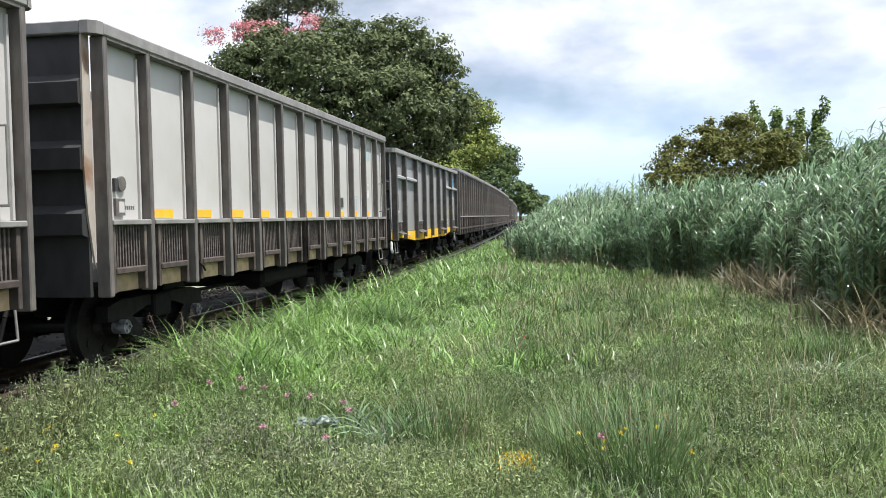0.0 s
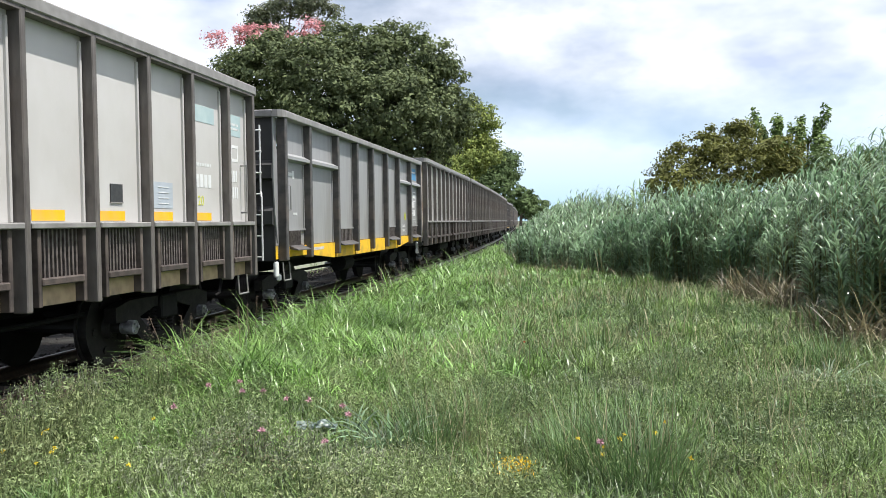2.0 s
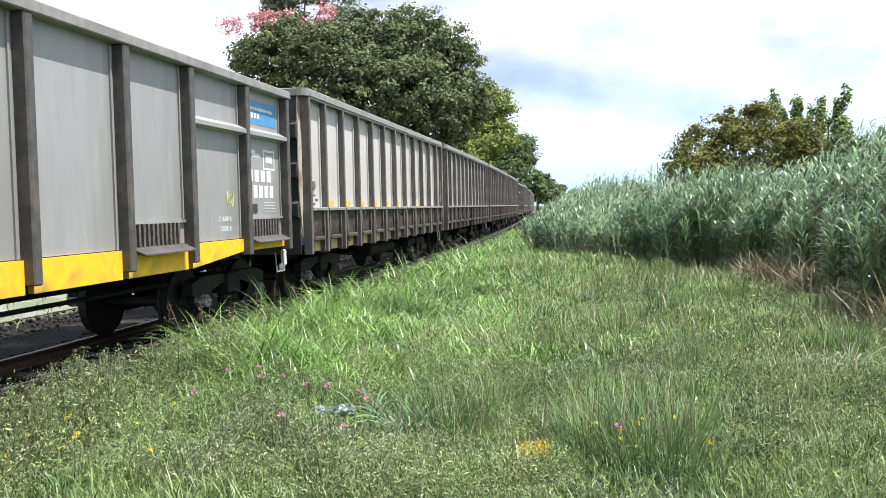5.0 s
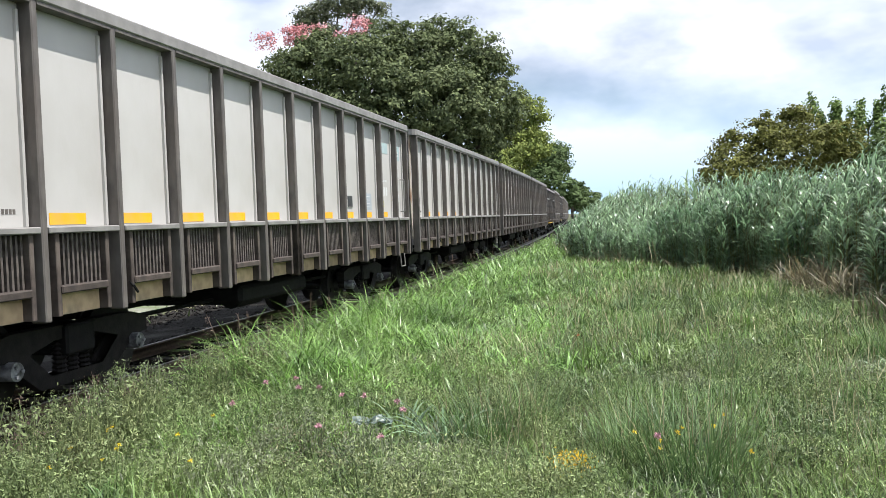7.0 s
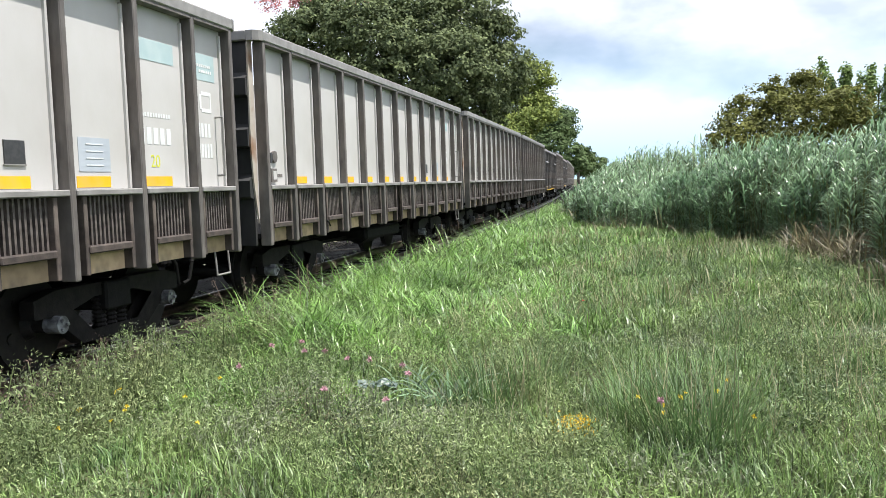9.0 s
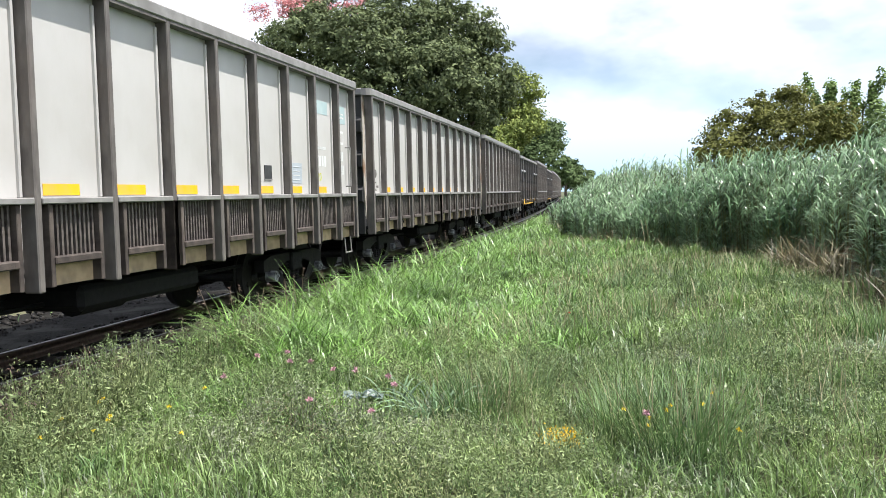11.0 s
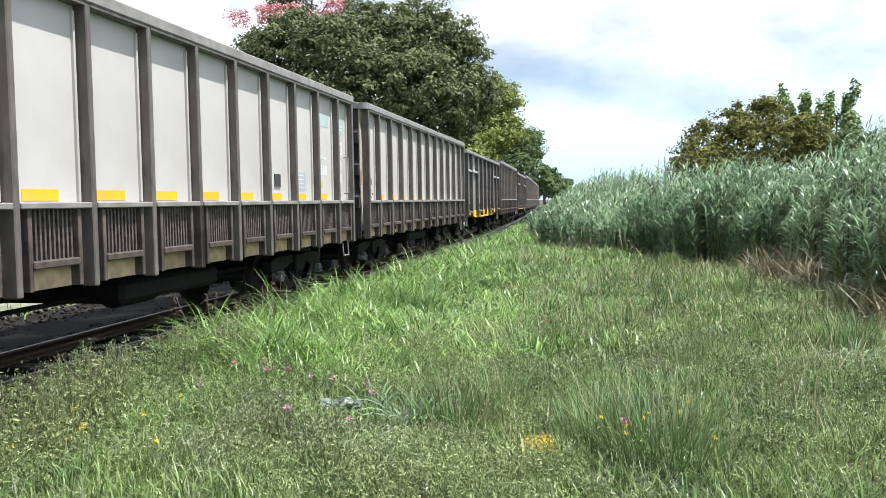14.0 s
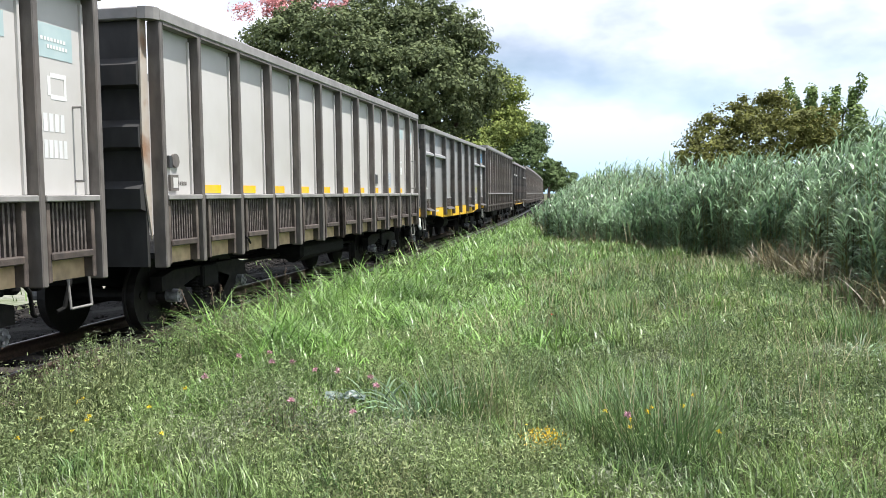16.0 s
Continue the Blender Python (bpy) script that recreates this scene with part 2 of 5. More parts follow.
def sweep(profile, offs, s0, s1, step):
    """A mesh with the profile (x, z) carried along the track at offs metres from the wagons' face."""
    ss = np.arange(s0, s1, step)
    v = []
    for s in ss:
        for px, pz in profile:
            x, y, _ = track(s, offs + px)
            v.append((x, y, pz))
    k = len(profile)
    i = np.arange(len(ss) - 1)[:, None] * k + np.arange(k - 1)[None, :]
    i = i.ravel()
    return np.array(v), np.stack([i, i + 1, i + k + 1, i + k], 1)


RAIL = [(x, z + 0.06) for x, z in [(-0.06, -0.14), (-0.06, -0.12), (-0.012, -0.1), (-0.012, -0.04), (-0.035, -0.03), (-0.035, 0), (0.035, 0), (0.035, -0.03), (0.012, -0.04), (0.012, -0.1), (0.06, -0.12), (0.06, -0.14)]]
for off in (-1.3 - 0.535, -1.3 + 0.535):
    v, q = sweep(RAIL, off, -30, 200, 1.5)
    tagged(raw_mesh("rail", v, q, None, M_RAIL), "rusty steel rail of a single railway track", "rail", group="rails of the track", kind="structure")
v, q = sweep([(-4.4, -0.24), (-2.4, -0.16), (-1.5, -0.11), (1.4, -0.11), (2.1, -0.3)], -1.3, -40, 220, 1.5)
tagged(raw_mesh("track_bed", v, q, None, M_SHADED_BALLAST), "ballast bed of crushed stone, coloured dark for the train's shade", "track bed", kind="structure")
M_GRAVEL = material("pale_gravel", (0.24, 0.24, 0.19), 0.95, second=(0.12, 0.13, 0.09), scale=9, stain=(0.1, 0.13, 0.05), stain_scale=1.2, bump=0.8)
v, q = sweep([(-8.0, -0.2), (-6.0, -0.17), (-4.2, -0.2)], -1.3, -40, 120, 1.5)
tagged(raw_mesh("gravel_strip", v, q, None, M_GRAVEL), "pale gravel strip along the far side of the track", "gravel", kind="structure")
def stones():
    rng = np.random.default_rng(5)
    n = 9000
    st, off = rng.uniform(-9, 26, n), rng.uniform(-5.2, 0.7, n)
    x, y, _ = track(st, off)
    r = rng.uniform(0.02, 0.05, n)
    z = np.where(off < -2.8, -0.17, -0.11)
    d = rng.normal(0, 1, (n, 6, 3)) * 0.25 + np.array([(1, 0, 0), (-1, 0, 0), (0, 1, 0), (0, -1, 0), (0, 0, 0.8), (0, 0, -0.8)])
    v = (np.stack([x, y, z], 1)[:, None, :] + d * r[:, None, None]).reshape(-1, 3)
    f = np.array([(0, 2, 4), (2, 1, 4), (1, 3, 4), (3, 0, 4), (2, 0, 5), (1, 2, 5), (3, 1, 5), (0, 3, 5)])
    t = (np.arange(n)[:, None, None] * 6 + f[None]).reshape(-1, 3)
    tagged(raw_mesh("ballast_stones", v, None, t, M_SHADED_STONE), "loose ballast stones along the rails, coloured dark for shade", "ballast", kind="stuff")


# stones darkened to match, with the shade below the wagons in their colour
M_SHADED_STONE = material("shaded_loose_stones", (0.035, 0.032, 0.03), 0.95, second=(0.016, 0.015, 0.014), scale=20, island=0.5, spec=0.1)
stones()
track_ties = tagged(new("sleepers"), "weathered wooden sleepers half sunk in shade-darkened ballast", "sleepers", kind="structure")
tie_mesh = None
for i in range(110):
    x, y, h = track(-18 + i * 0.62, -1.3)
    if tie_mesh is None:
        ob = part("sleeper", boxes((-1.0, 1.0, -0.12, 0.12, -0.2, -0.135), bevel=0.012), M_TIE, track_ties)
        tie_mesh = ob.data
    else:
        ob = new("sleeper", tie_mesh)
        ob.parent = track_ties
    ob.matrix_local = pose(x, y, 0.06, 0, 0, -math.degrees(h))

# ---- wagon materials ----
M_PANEL = material("pale_grey_paint", (0.52, 0.505, 0.485), 0.5, second=(0.47, 0.455, 0.43), scale=2.0, stain=(0.41, 0.385, 0.35), stain_scale=0.7, bump=0.05, bump_scale=40, obj=0.04, stretch=(1, 1, 0.6))
M_STEEL = material("dusty_grey_steel", (0.15, 0.135, 0.122), 0.6, second=(0.085, 0.074, 0.067), scale=9, stain=(0.12, 0.088, 0.07), stain_scale=2.2, bump=0.15, obj=0.12, stretch=(1, 1, 0.4))
M_GRILLE = material("grimy_brown_steel", (0.13, 0.11, 0.098), 0.7, second=(0.06, 0.048, 0.042), scale=14, bump=0.3)
M_GRIME = material("brown_road_grime", (0.085, 0.065, 0.054), 0.8, second=(0.04, 0.031, 0.027), scale=9, stain=(0.14, 0.115, 0.095), stain_scale=2.5, bump=0.25, obj=0.2)
M_DUST = material("ochre_dusted_plate", (0.5, 0.37, 0.23), 0.85, second=(0.36, 0.26, 0.16), scale=7, stain=(0.17, 0.14, 0.11), stain_scale=2.5, obj=0.25)
# end walls face away from the sun; that shade is in this dark base
M_END = material("shade_darkened_end_wall", (0.04, 0.04, 0.04), 0.65, second=(0.025, 0.025, 0.025), scale=5, stain=(0.06, 0.05, 0.045), stain_scale=1.5, stretch=(1, 1, 0.5))
# running gear colours: nearly black, holding the shade under the wagon floor
M_UNDER = material("shade_blackened_iron", (0.01, 0.0095, 0.009), 0.8, second=(0.005, 0.005, 0.005), spec=0.25, scale=14, bump=0.3)
M_FRAMEIRON = material("shade_darkened_cast_iron", (0.016, 0.014, 0.0125), 0.75, second=(0.007, 0.006, 0.006), spec=0.25, scale=12, bump=0.3)
M_WHEEL = material("shaded_worn_wheel_steel", (0.02, 0.017, 0.015), 0.65, metal=0.2, second=(0.01, 0.009, 0.008), scale=16)
M_CAP = material("bare_axle_cap", (0.3, 0.31, 0.32), 0.5, metal=0.2, second=(0.08, 0.08, 0.085), scale=12)
M_YELLOW = material("yellow_marking_paint", (0.9, 0.46, 0.006), 0.6, second=(0.84, 0.4, 0.006), scale=6, stain=(0.6, 0.36, 0.1), stain_scale=3, obj=0.06)
M_SILLYEL = material("yellow_sill_paint", (0.85, 0.52, 0.02), 0.6, second=(0.75, 0.43, 0.02), scale=6, stain=(0.3, 0.2, 0.06), stain_scale=2.2)
M_RUSTY = material("pale_rust_worn_paint", (0.44, 0.4, 0.35), 0.7, second=(0.42, 0.36, 0.3), scale=9, stain=(0.24, 0.12, 0.06), stain_scale=3.0, bump=0.3)
M_GREY = material("mid_grey_paint", (0.3, 0.3, 0.3), 0.5, second=(0.27, 0.27, 0.27), scale=3, stain=(0.235, 0.23, 0.22), stain_scale=0.9, bump=0.05, obj=0.05, stretch=(1, 3, 0.5))
M_DARKPOST = material("charcoal_steel", (0.085, 0.08, 0.076), 0.6, second=(0.05, 0.047, 0.045), scale=8, stain=(0.13, 0.1, 0.085), stain_scale=2)
M_RIM = material("grey_rim_steel", (0.27, 0.26, 0.245), 0.55, second=(0.2, 0.192, 0.182), scale=7, stain=(0.17, 0.16, 0.15), stain_scale=1.5)
M_WHITE = material("white_lettering", (0.75, 0.75, 0.74), 0.6, second=(0.62, 0.62, 0.6), scale=8)
M_FAINT = material("faded_white_lettering", (0.7, 0.71, 0.7), 0.6, second=(0.6, 0.61, 0.6), scale=8)
M_TEAL = material("pale_teal_band", (0.42, 0.52, 0.52), 0.6, second=(0.36, 0.47, 0.48), scale=5)
M_BLUE = material("sky_blue_band", (0.07, 0.27, 0.5), 0.55, second=(0.06, 0.23, 0.44), scale=5)
M_LIME = material("yellow_green_chalk", (0.6, 0.62, 0.05), 0.8, second=(0.5, 0.52, 0.05), scale=12)
M_PLAQUE = material("black_plaque", (0.03, 0.03, 0.032), 0.4, second=(0.05, 0.05, 0.05), scale=30)
M_PATCH = material("bluish_repaint_patch", (0.42, 0.46, 0.5), 0.6, second=(0.37, 0.41, 0.45), scale=5)


def plate(parent, name, y0, y1, z0, z1, x, mat, label="", thick=0.004):
    return part(name, boxes((x, x + thick, y0, y1, z0, z1)), mat, parent, label)


def text_mesh(parent, words, y, z, size, x, mat, name="lettering", label=""):
    """Painted words on the right side; they read along +y."""
    cu = bpy.data.curves.new("words", "FONT")
    cu.body, cu.size, cu.extrude = words, size, 0.001
    tmp = bpy.data.objects.new("words", cu)
    scene.collection.objects.link(tmp)
    me = bpy.data.meshes.new_from_object(tmp.evaluated_get(bpy.context.evaluated_depsgraph_get()))
    bpy.data.objects.remove(tmp)
    bpy.data.curves.remove(cu)
    me.materials.clear()
    me.materials.append(mat)
    ob = new(name, me)
    ob.parent = parent
    ob.matrix_local = Matrix.Translation((x, y, z)) @ Matrix(((0, 0, 1, 0), (1, 0, 0, 0), (0, 1, 0, 0), (0, 0, 0, 1)))
    if label:
        ob["label"] = label
    return ob


def bars(parent, y0, y1, z0, z1, x, mat, n, name="marking", label=""):
    """A row of plain upright bars for lettering that is not spelled out."""
    w = (y1 - y0) / n
    return part(name, boxes(*[(x, x + 0.003, y0 + i * w, y0 + (i + 0.68) * w, z0, z1) for i in range(n)]), mat, parent, label)


# ---- running gear ----
def bogie(parent, y):
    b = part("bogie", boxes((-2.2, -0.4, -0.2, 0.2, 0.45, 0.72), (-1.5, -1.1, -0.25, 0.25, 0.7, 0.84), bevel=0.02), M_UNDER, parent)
    b.matrix_local = pose(0, y, 0.06)
    for x in (-0.52, -2.08):
        bm = bmesh.new()
        # side frame: a truss cast in one piece, seen from the side
        outline = [(-1.12, 0.5), (-1.12, 0.66), (-0.85, 0.72), (0.85, 0.72), (1.12, 0.66), (1.12, 0.5), (0.92, 0.5), (0.5, 0.2), (-0.5, 0.2), (-0.92, 0.5)]
        lo = [bm.verts.new((x - 0.07, p[0], p[1])) for p in outline]
        hi = [bm.verts.new((x + 0.07, p[0], p[1])) for p in outline]
        hole = [(-0.62, 0.52), (-0.3, 0.6), (0.3, 0.6), (0.62, 0.52), (0.36, 0.3), (-0.36, 0.3)]
        n = len(outline)
        for i in range(n):
            bm.faces.new((lo[i], lo[(i + 1) % n], hi[(i + 1) % n], hi[i]))
        for vs, flip in ((hi, False), (lo, True)):
            xs = x + (0.07 if not flip else -0.07)
            hv = [bm.verts.new((xs, p[0], p[1])) for p in hole]
            es = [bm.edges.new((vs[i], vs[(i + 1) % n])) if not bm.edges.get((vs[i], vs[(i + 1) % n])) else bm.edges.get((vs[i], vs[(i + 1) % n])) for i in range(n)]
            es += [bm.edges.new((hv[i], hv[(i + 1) % len(hv)])) for i in range(len(hv))]
            bmesh.ops.triangle_fill(bm, use_beauty=True, edges=es)
        bmesh.ops.recalc_face_normals(bm, faces=bm.faces)
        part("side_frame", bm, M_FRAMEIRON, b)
        coil = None
        for sy in (-0.16, 0.0, 0.16):
            if coil is None:
                bm = bmesh.new()
                rings = [[bm.verts.new((r * math.cos(a * 0.6283), r * math.sin(a * 0.6283), 0.29 + k * 0.02)) for a in range(10)] for k, r in enumerate([0.05, 0.07] * 7 + [0.05])]
                for lo, hi in zip(rings[:-1], rings[1:]):
                    for a in range(10):
                        bm.faces.new((lo[a], lo[(a + 1) % 10], hi[(a + 1) % 10], hi[a]))
                bm.faces.new(rings[0][::-1])
                bm.faces.new(rings[-1])
                sp = part("coil_spring", bm, M_FRAMEIRON, b)
                coil = sp.data
            else:
                sp = new("coil_spring", coil)
                sp.parent = b
            sp.matrix_local = pose(x, sy, 0)
        for ay in (-0.87, 0.87):
            bm = bmesh.new()
            xo = x + (0.1 if x > -1 else -0.1)
            add_tube(bm, (xo - 0.1, ay, 0.43), (xo + 0.05, ay, 0.43), 0.078, 14)
            for a in range(3):
                c, s = math.cos(a * 2.094), math.sin(a * 2.094)
                add_tube(bm, (xo + 0.04, ay + 0.045 * c, 0.43 + 0.045 * s), (xo + 0.07, ay + 0.045 * c, 0.43 + 0.045 * s), 0.018, 6)
            part("axle_cap", bm, M_CAP, b, "pale metal axle end cap")
    for ay in (-0.87, 0.87):
        bm = bmesh.new()
        add_tube(bm, (-0.85, 0, 0), (0.85, 0, 0), 0.075, 12)
        for sx in (-1, 1):
            bmesh.ops.create_cone(bm, cap_ends=True, segments=32, radius1=0.42, radius2=0.42, depth=0.1, matrix=Matrix.Translation((sx * 0.55, 0, 0)) @ pose(0, 0, 0, 0, 90, 0))
            bmesh.ops.create_cone(bm, cap_ends=True, segments=32, radius1=0.45, radius2=0.45, depth=0.03, matrix=Matrix.Translation((sx * 0.49, 0, 0)) @ pose(0, 0, 0, 0, 90, 0))
            bmesh.ops.create_cone(bm, cap_ends=True, segments=20, radius1=0.14, radius2=0.1, depth=0.08, matrix=Matrix.Translation((sx * 0.63, 0, 0)) @ pose(0, 0, 0, 0, 90 * sx, 0))
            for a in range(5):
                c, s = math.cos(a * 1.2566), math.sin(a * 1.2566)
                add_tube(bm, (sx * 0.59, 0.26 * c, 0.26 * s), (sx * 0.615, 0.26 * c, 0.26 * s), 0.05, 8)
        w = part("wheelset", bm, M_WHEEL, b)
        w.matrix_local = pose(-1.3, ay, 0.43)
    return b


def underframe(wagon, half, low, steps):
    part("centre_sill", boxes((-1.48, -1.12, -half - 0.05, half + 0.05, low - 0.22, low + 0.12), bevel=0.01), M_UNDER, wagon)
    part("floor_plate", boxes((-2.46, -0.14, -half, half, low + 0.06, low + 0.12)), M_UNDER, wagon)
    for sy in (-1, 1):
        bm = boxes((-1.42, -1.18, *sorted((sy * (half + 0.05), sy * (half + 0.3))), low - 0.18, low + 0.06), bevel=0.03)
        add_box(bm, -1.4, -1.2, *sorted((sy * (half + 0.28), sy * (half + 0.42))), low - 0.24, low + 0.1, bevel=0.04)
        part("coupler", bm, M_UNDER, wagon)
        part("brake_hose", tubes([(-1.0, sy * (half + 0.1), low - 0.05), (-0.98, sy * (half + 0.22), low - 0.2), (-1.0, sy * (half + 0.28), low - 0.42), (-1.03, sy * (half + 0.36), low - 0.45)], 0.022), M_UNDER, wagon)
        if sy not in steps:
            continue
        part("foot_stirrup", tubes([(-0.12, sy * (half - 0.12), low + 0.02), (-0.1, sy * (half - 0.12), low - 0.26), (-0.1, sy * (half - 0.42), low - 0.26), (-0.12, sy * (half - 0.42), low + 0.02)], 0.012), M_RIM, wagon, "bent steel step under the corner")
    part("brake_cylinder", tubes([(-0.6, -0.9, low - 0.22), (-0.6, -0.2, low - 0.22)], 0.17, 14), M_UNDER, wagon)
    part("brake_rod", tubes([(-0.75, -half + 2.2, low - 0.25), (-0.75, half - 2.2, low - 0.25)], 0.025), M_UNDER, wagon)


HALF_W, TOP_W, LOW_W, LEDGE = 6.0, 3.51, 0.92, 1.62
STAKES_W = [-6.0, -5.135] + [-5.135 + 1.027 * i for i in range(1, 11)] + [6.0]
DEEP = 0.125


def end_wall(wagon, sy, half, top, low, mat, ribs, flange, words):
    e = part("end_wall", boxes((-2.42, -0.175, *sorted((sy * (half + 0.02), sy * (half + 0.07))), low - 0.02, top - 0.1)), mat, wagon, "ribbed steel end wall, coloured dark for its shaded side")
    for z in ribs:
        bm = bmesh.new()
        y0, y1 = sy * (half + 0.07), sy * (half + 0.17)
        prof = [(y0, z - 0.03), (y1, z + 0.0), (y1, z + 0.2), (y0, z + 0.28)]
        a = [bm.verts.new((-2.42, *p)) for p in prof]
        b = [bm.verts.new((-0.175, *p)) for p in prof]
        for i in range(4):
            bm.faces.new((a[i], a[(i + 1) % 4], b[(i + 1) % 4], b[i]))
        bm.faces.new(a[::-1])
        bm.faces.new(b)
        bmesh.ops.recalc_face_normals(bm, faces=bm.faces)
        part("end_rib", bm, mat, e)
    bm = bmesh.new()
    x = -0.15
    pts = [(half + 0.0, low + 0.25), (half + 0.0, top - 0.1), (half + 0.12, top - 0.1), (half + 0.14, low + 1.2), (half + 0.1, low + 0.75)]
    lo = [bm.verts.new((x - 0.02, sy * p[0], p[1])) for p in pts]
    hi = [bm.verts.new((x, sy * p[0], p[1])) for p in pts]
    for i in range(5):
        bm.faces.new((lo[i], lo[(i + 1) % 5], hi[(i + 1) % 5], hi[i]))
    bm.faces.new(hi)
    bm.faces.new(lo[::-1])
    bmesh.ops.recalc_face_normals(bm, faces=bm.faces)
    part("corner_flange", bm, flange, e, words)
    return e


def rim(wagon, half, top, height, mat):
    h = half + 0.15
    bm = boxes((-2.6, -2.46, -h, h, top - height, top), (-0.15, 0.012, -h + 0.14, h - 0.14, top - height, top), (-2.46, -0.15, -h, -h + 0.14, top - height, top), (-2.46, -0.15, h - 0.14, h, top - height, top), bevel=0.012)
    for sy in (-1, 1):
        vs = [(-0.15, sy * h), (-0.07, sy * (h - 0.01)), (-0.01, sy * (h - 0.06)), (0.012, sy * (h - 0.14)), (-0.15, sy * (h - 0.14))]
        lo = [bm.verts.new((*p, top - height)) for p in vs]
        hi = [bm.verts.new((*p, top)) for p in vs]
        for i in range(5):
            bm.faces.new((lo[i], lo[(i + 1) % 5], hi[(i + 1) % 5], hi[i]))
        bm.faces.new(hi)
        bm.faces.new(lo)
    bmesh.ops.recalc_face_normals(bm, faces=bm.faces)
    return part("top_rim", bm, mat, wagon)


def left_side(wagon, stakes, half, top, low, pmat, smat):
    part("far_side_panel", boxes((-2.5, -2.47, -half, half, low, top - 0.1)), pmat, wagon)
    me = None
    for y in stakes:
        if me is None:
            ob = part("stake", boxes((-2.6, -2.5, -0.06, 0.06, low - 0.03, top - 0.11), bevel=0.01), smat, wagon)
            me = ob.data
        else:
            ob = new("stake", me)
            ob.parent = wagon
        ob.matrix_local = pose(0, max(-half + 0.06, min(half - 0.06, y)), 0)


def white_wagon():
    """High-sided grey gondola with twelve bays, ledge and grilles below."""
    w = new("freight_wagon")
    x = -DEEP
    underframe(w, HALF_W, LOW_W, (1,))
    for y in (-4.2, 4.2):
        bogie(w, y)
    rim(w, HALF_W, TOP_W, 0.12, M_RIM)
    for sy in (-1, 1):
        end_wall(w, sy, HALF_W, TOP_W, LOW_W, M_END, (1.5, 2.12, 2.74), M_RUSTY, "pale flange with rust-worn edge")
    left_side(w, STAKES_W, HALF_W, TOP_W, LOW_W, M_PANEL, M_STEEL)
    stake = foot = None
    for i, y in enumerate(STAKES_W):
        if stake is None:
            bm = boxes((-DEEP - 0.02, 0, -0.036, 0.036, LOW_W - 0.03, TOP_W - 0.12), bevel=0.01)
            ob = part("stake", bm, M_STEEL, w)
            stake = ob.data
        else:
            ob = new("stake", stake)
            ob.parent = w
        ob.matrix_local = pose(0, y + (0.036 if i == 0 else -0.036 if i == 12 else 0), 0)
        if foot is None:
            fo = part("stake_foot", boxes((-DEEP - 0.022, 0.003, -0.039, 0.039, LOW_W - 0.034, LEDGE - 0.02), bevel=0.01), M_GRIME, w, "grimy brown foot of the stake")
            foot = fo.data
        else:
            fo = new("stake_foot", foot)
            fo.parent = w
            fo["label"] = "grimy brown foot of the stake"
        fo.matrix_local = ob.matrix_local.copy()
    shared = {}
    for i in range(12):
        y0, y1 = STAKES_W[i] + (0.072 if i == 0 else 0.036), STAKES_W[i + 1] - (0.072 if i == 11 else 0.036)
        mid, wd, end = (y0 + y1) / 2, y1 - y0, i in (0, 11)

        def piece(name, make, mat, label=""):
            key = (name, round(wd, 3))
            if key not in shared:
                ob = part(name, make(), mat, w, label)
                shared[key] = ob.data
            else:
                ob = new(name, shared[key])
                ob.parent = w
                if label:
                    ob["label"] = label
            ob.matrix_local = pose(0, mid, 0)
            return ob

        hw = wd / 2
        pan = piece("side_panel", lambda: boxes((x - 0.03, x, -hw, hw, LEDGE + 0.02, TOP_W - 0.11)), M_PANEL)
        piece("panel_flange", lambda: boxes((x - 0.01, x + 0.03, hw - 0.05, hw - 0.02, LEDGE + 0.02, TOP_W - 0.2), bevel=0.005), M_PANEL)
        piece("top_ledge", lambda: boxes((x - 0.02, 0.0, -hw, hw, TOP_W - 0.15, TOP_W - 0.123)), M_STEEL)
        piece("ledge", lambda: boxes((x - 0.03, 0.012, -hw, hw - 0.02, LEDGE - 0.035, LEDGE + 0.018), bevel=0.008), M_RIM)
        piece("lower_panel", lambda: boxes((x - 0.05, x - 0.03, -hw, hw, LOW_W, LEDGE - 0.03)), M_PANEL)
        g0, g1 = (-hw + 0.02, hw - 0.1) if end else (-hw + 0.1, hw - 0.17)
        for yy in (g0 + 0.03, g1):
            ob = piece("grille_post", lambda: boxes((x - 0.03, -0.02, -0.026, 0.026, LOW_W, LEDGE - 0.035), bevel=0.006), M_GRIME)
            ob.matrix_local = pose(0, mid + yy, 0)

        def grille():
            n = 10
            bm = boxes((x - 0.03, x - 0.018, g0 + 0.05, g1 - 0.03, 1.16, LEDGE - 0.04))
            step = (g1 - g0 - 0.1) / n
            for k in range(n):
                yy = g0 + 0.08 + k * step
                add_box(bm, x - 0.02, x + 0.065, yy, yy + step * 0.42, 1.16, LEDGE - 0.04)
            return bm
        piece("grille", grille, M_GRILLE, "row of upright bars in a framed recess")
        piece("grille_sill", lambda: boxes((x - 0.02, 0.0, g0 + 0.04, g1 - 0.03, 1.1, 1.165), bevel=0.01), M_GRIME)
        piece("foot_plate", lambda: boxes((x - 0.03, x + 0.02, g0 + 0.06, g1 - 0.03, LOW_W, 1.1)), M_DUST, "plate coated with ochre dust")
        if not end:
            piece("hinge", lambda: boxes(*[(x, x + 0.05, hw - 0.1, hw - 0.075, LOW_W + 0.06 + k * 0.08, LOW_W + 0.1 + k * 0.08) for k in range(3)], (x - 0.02, x + 0.03, hw - 0.085, hw - 0.06, LOW_W + 0.04, LOW_W + 0.3)), M_STEEL)
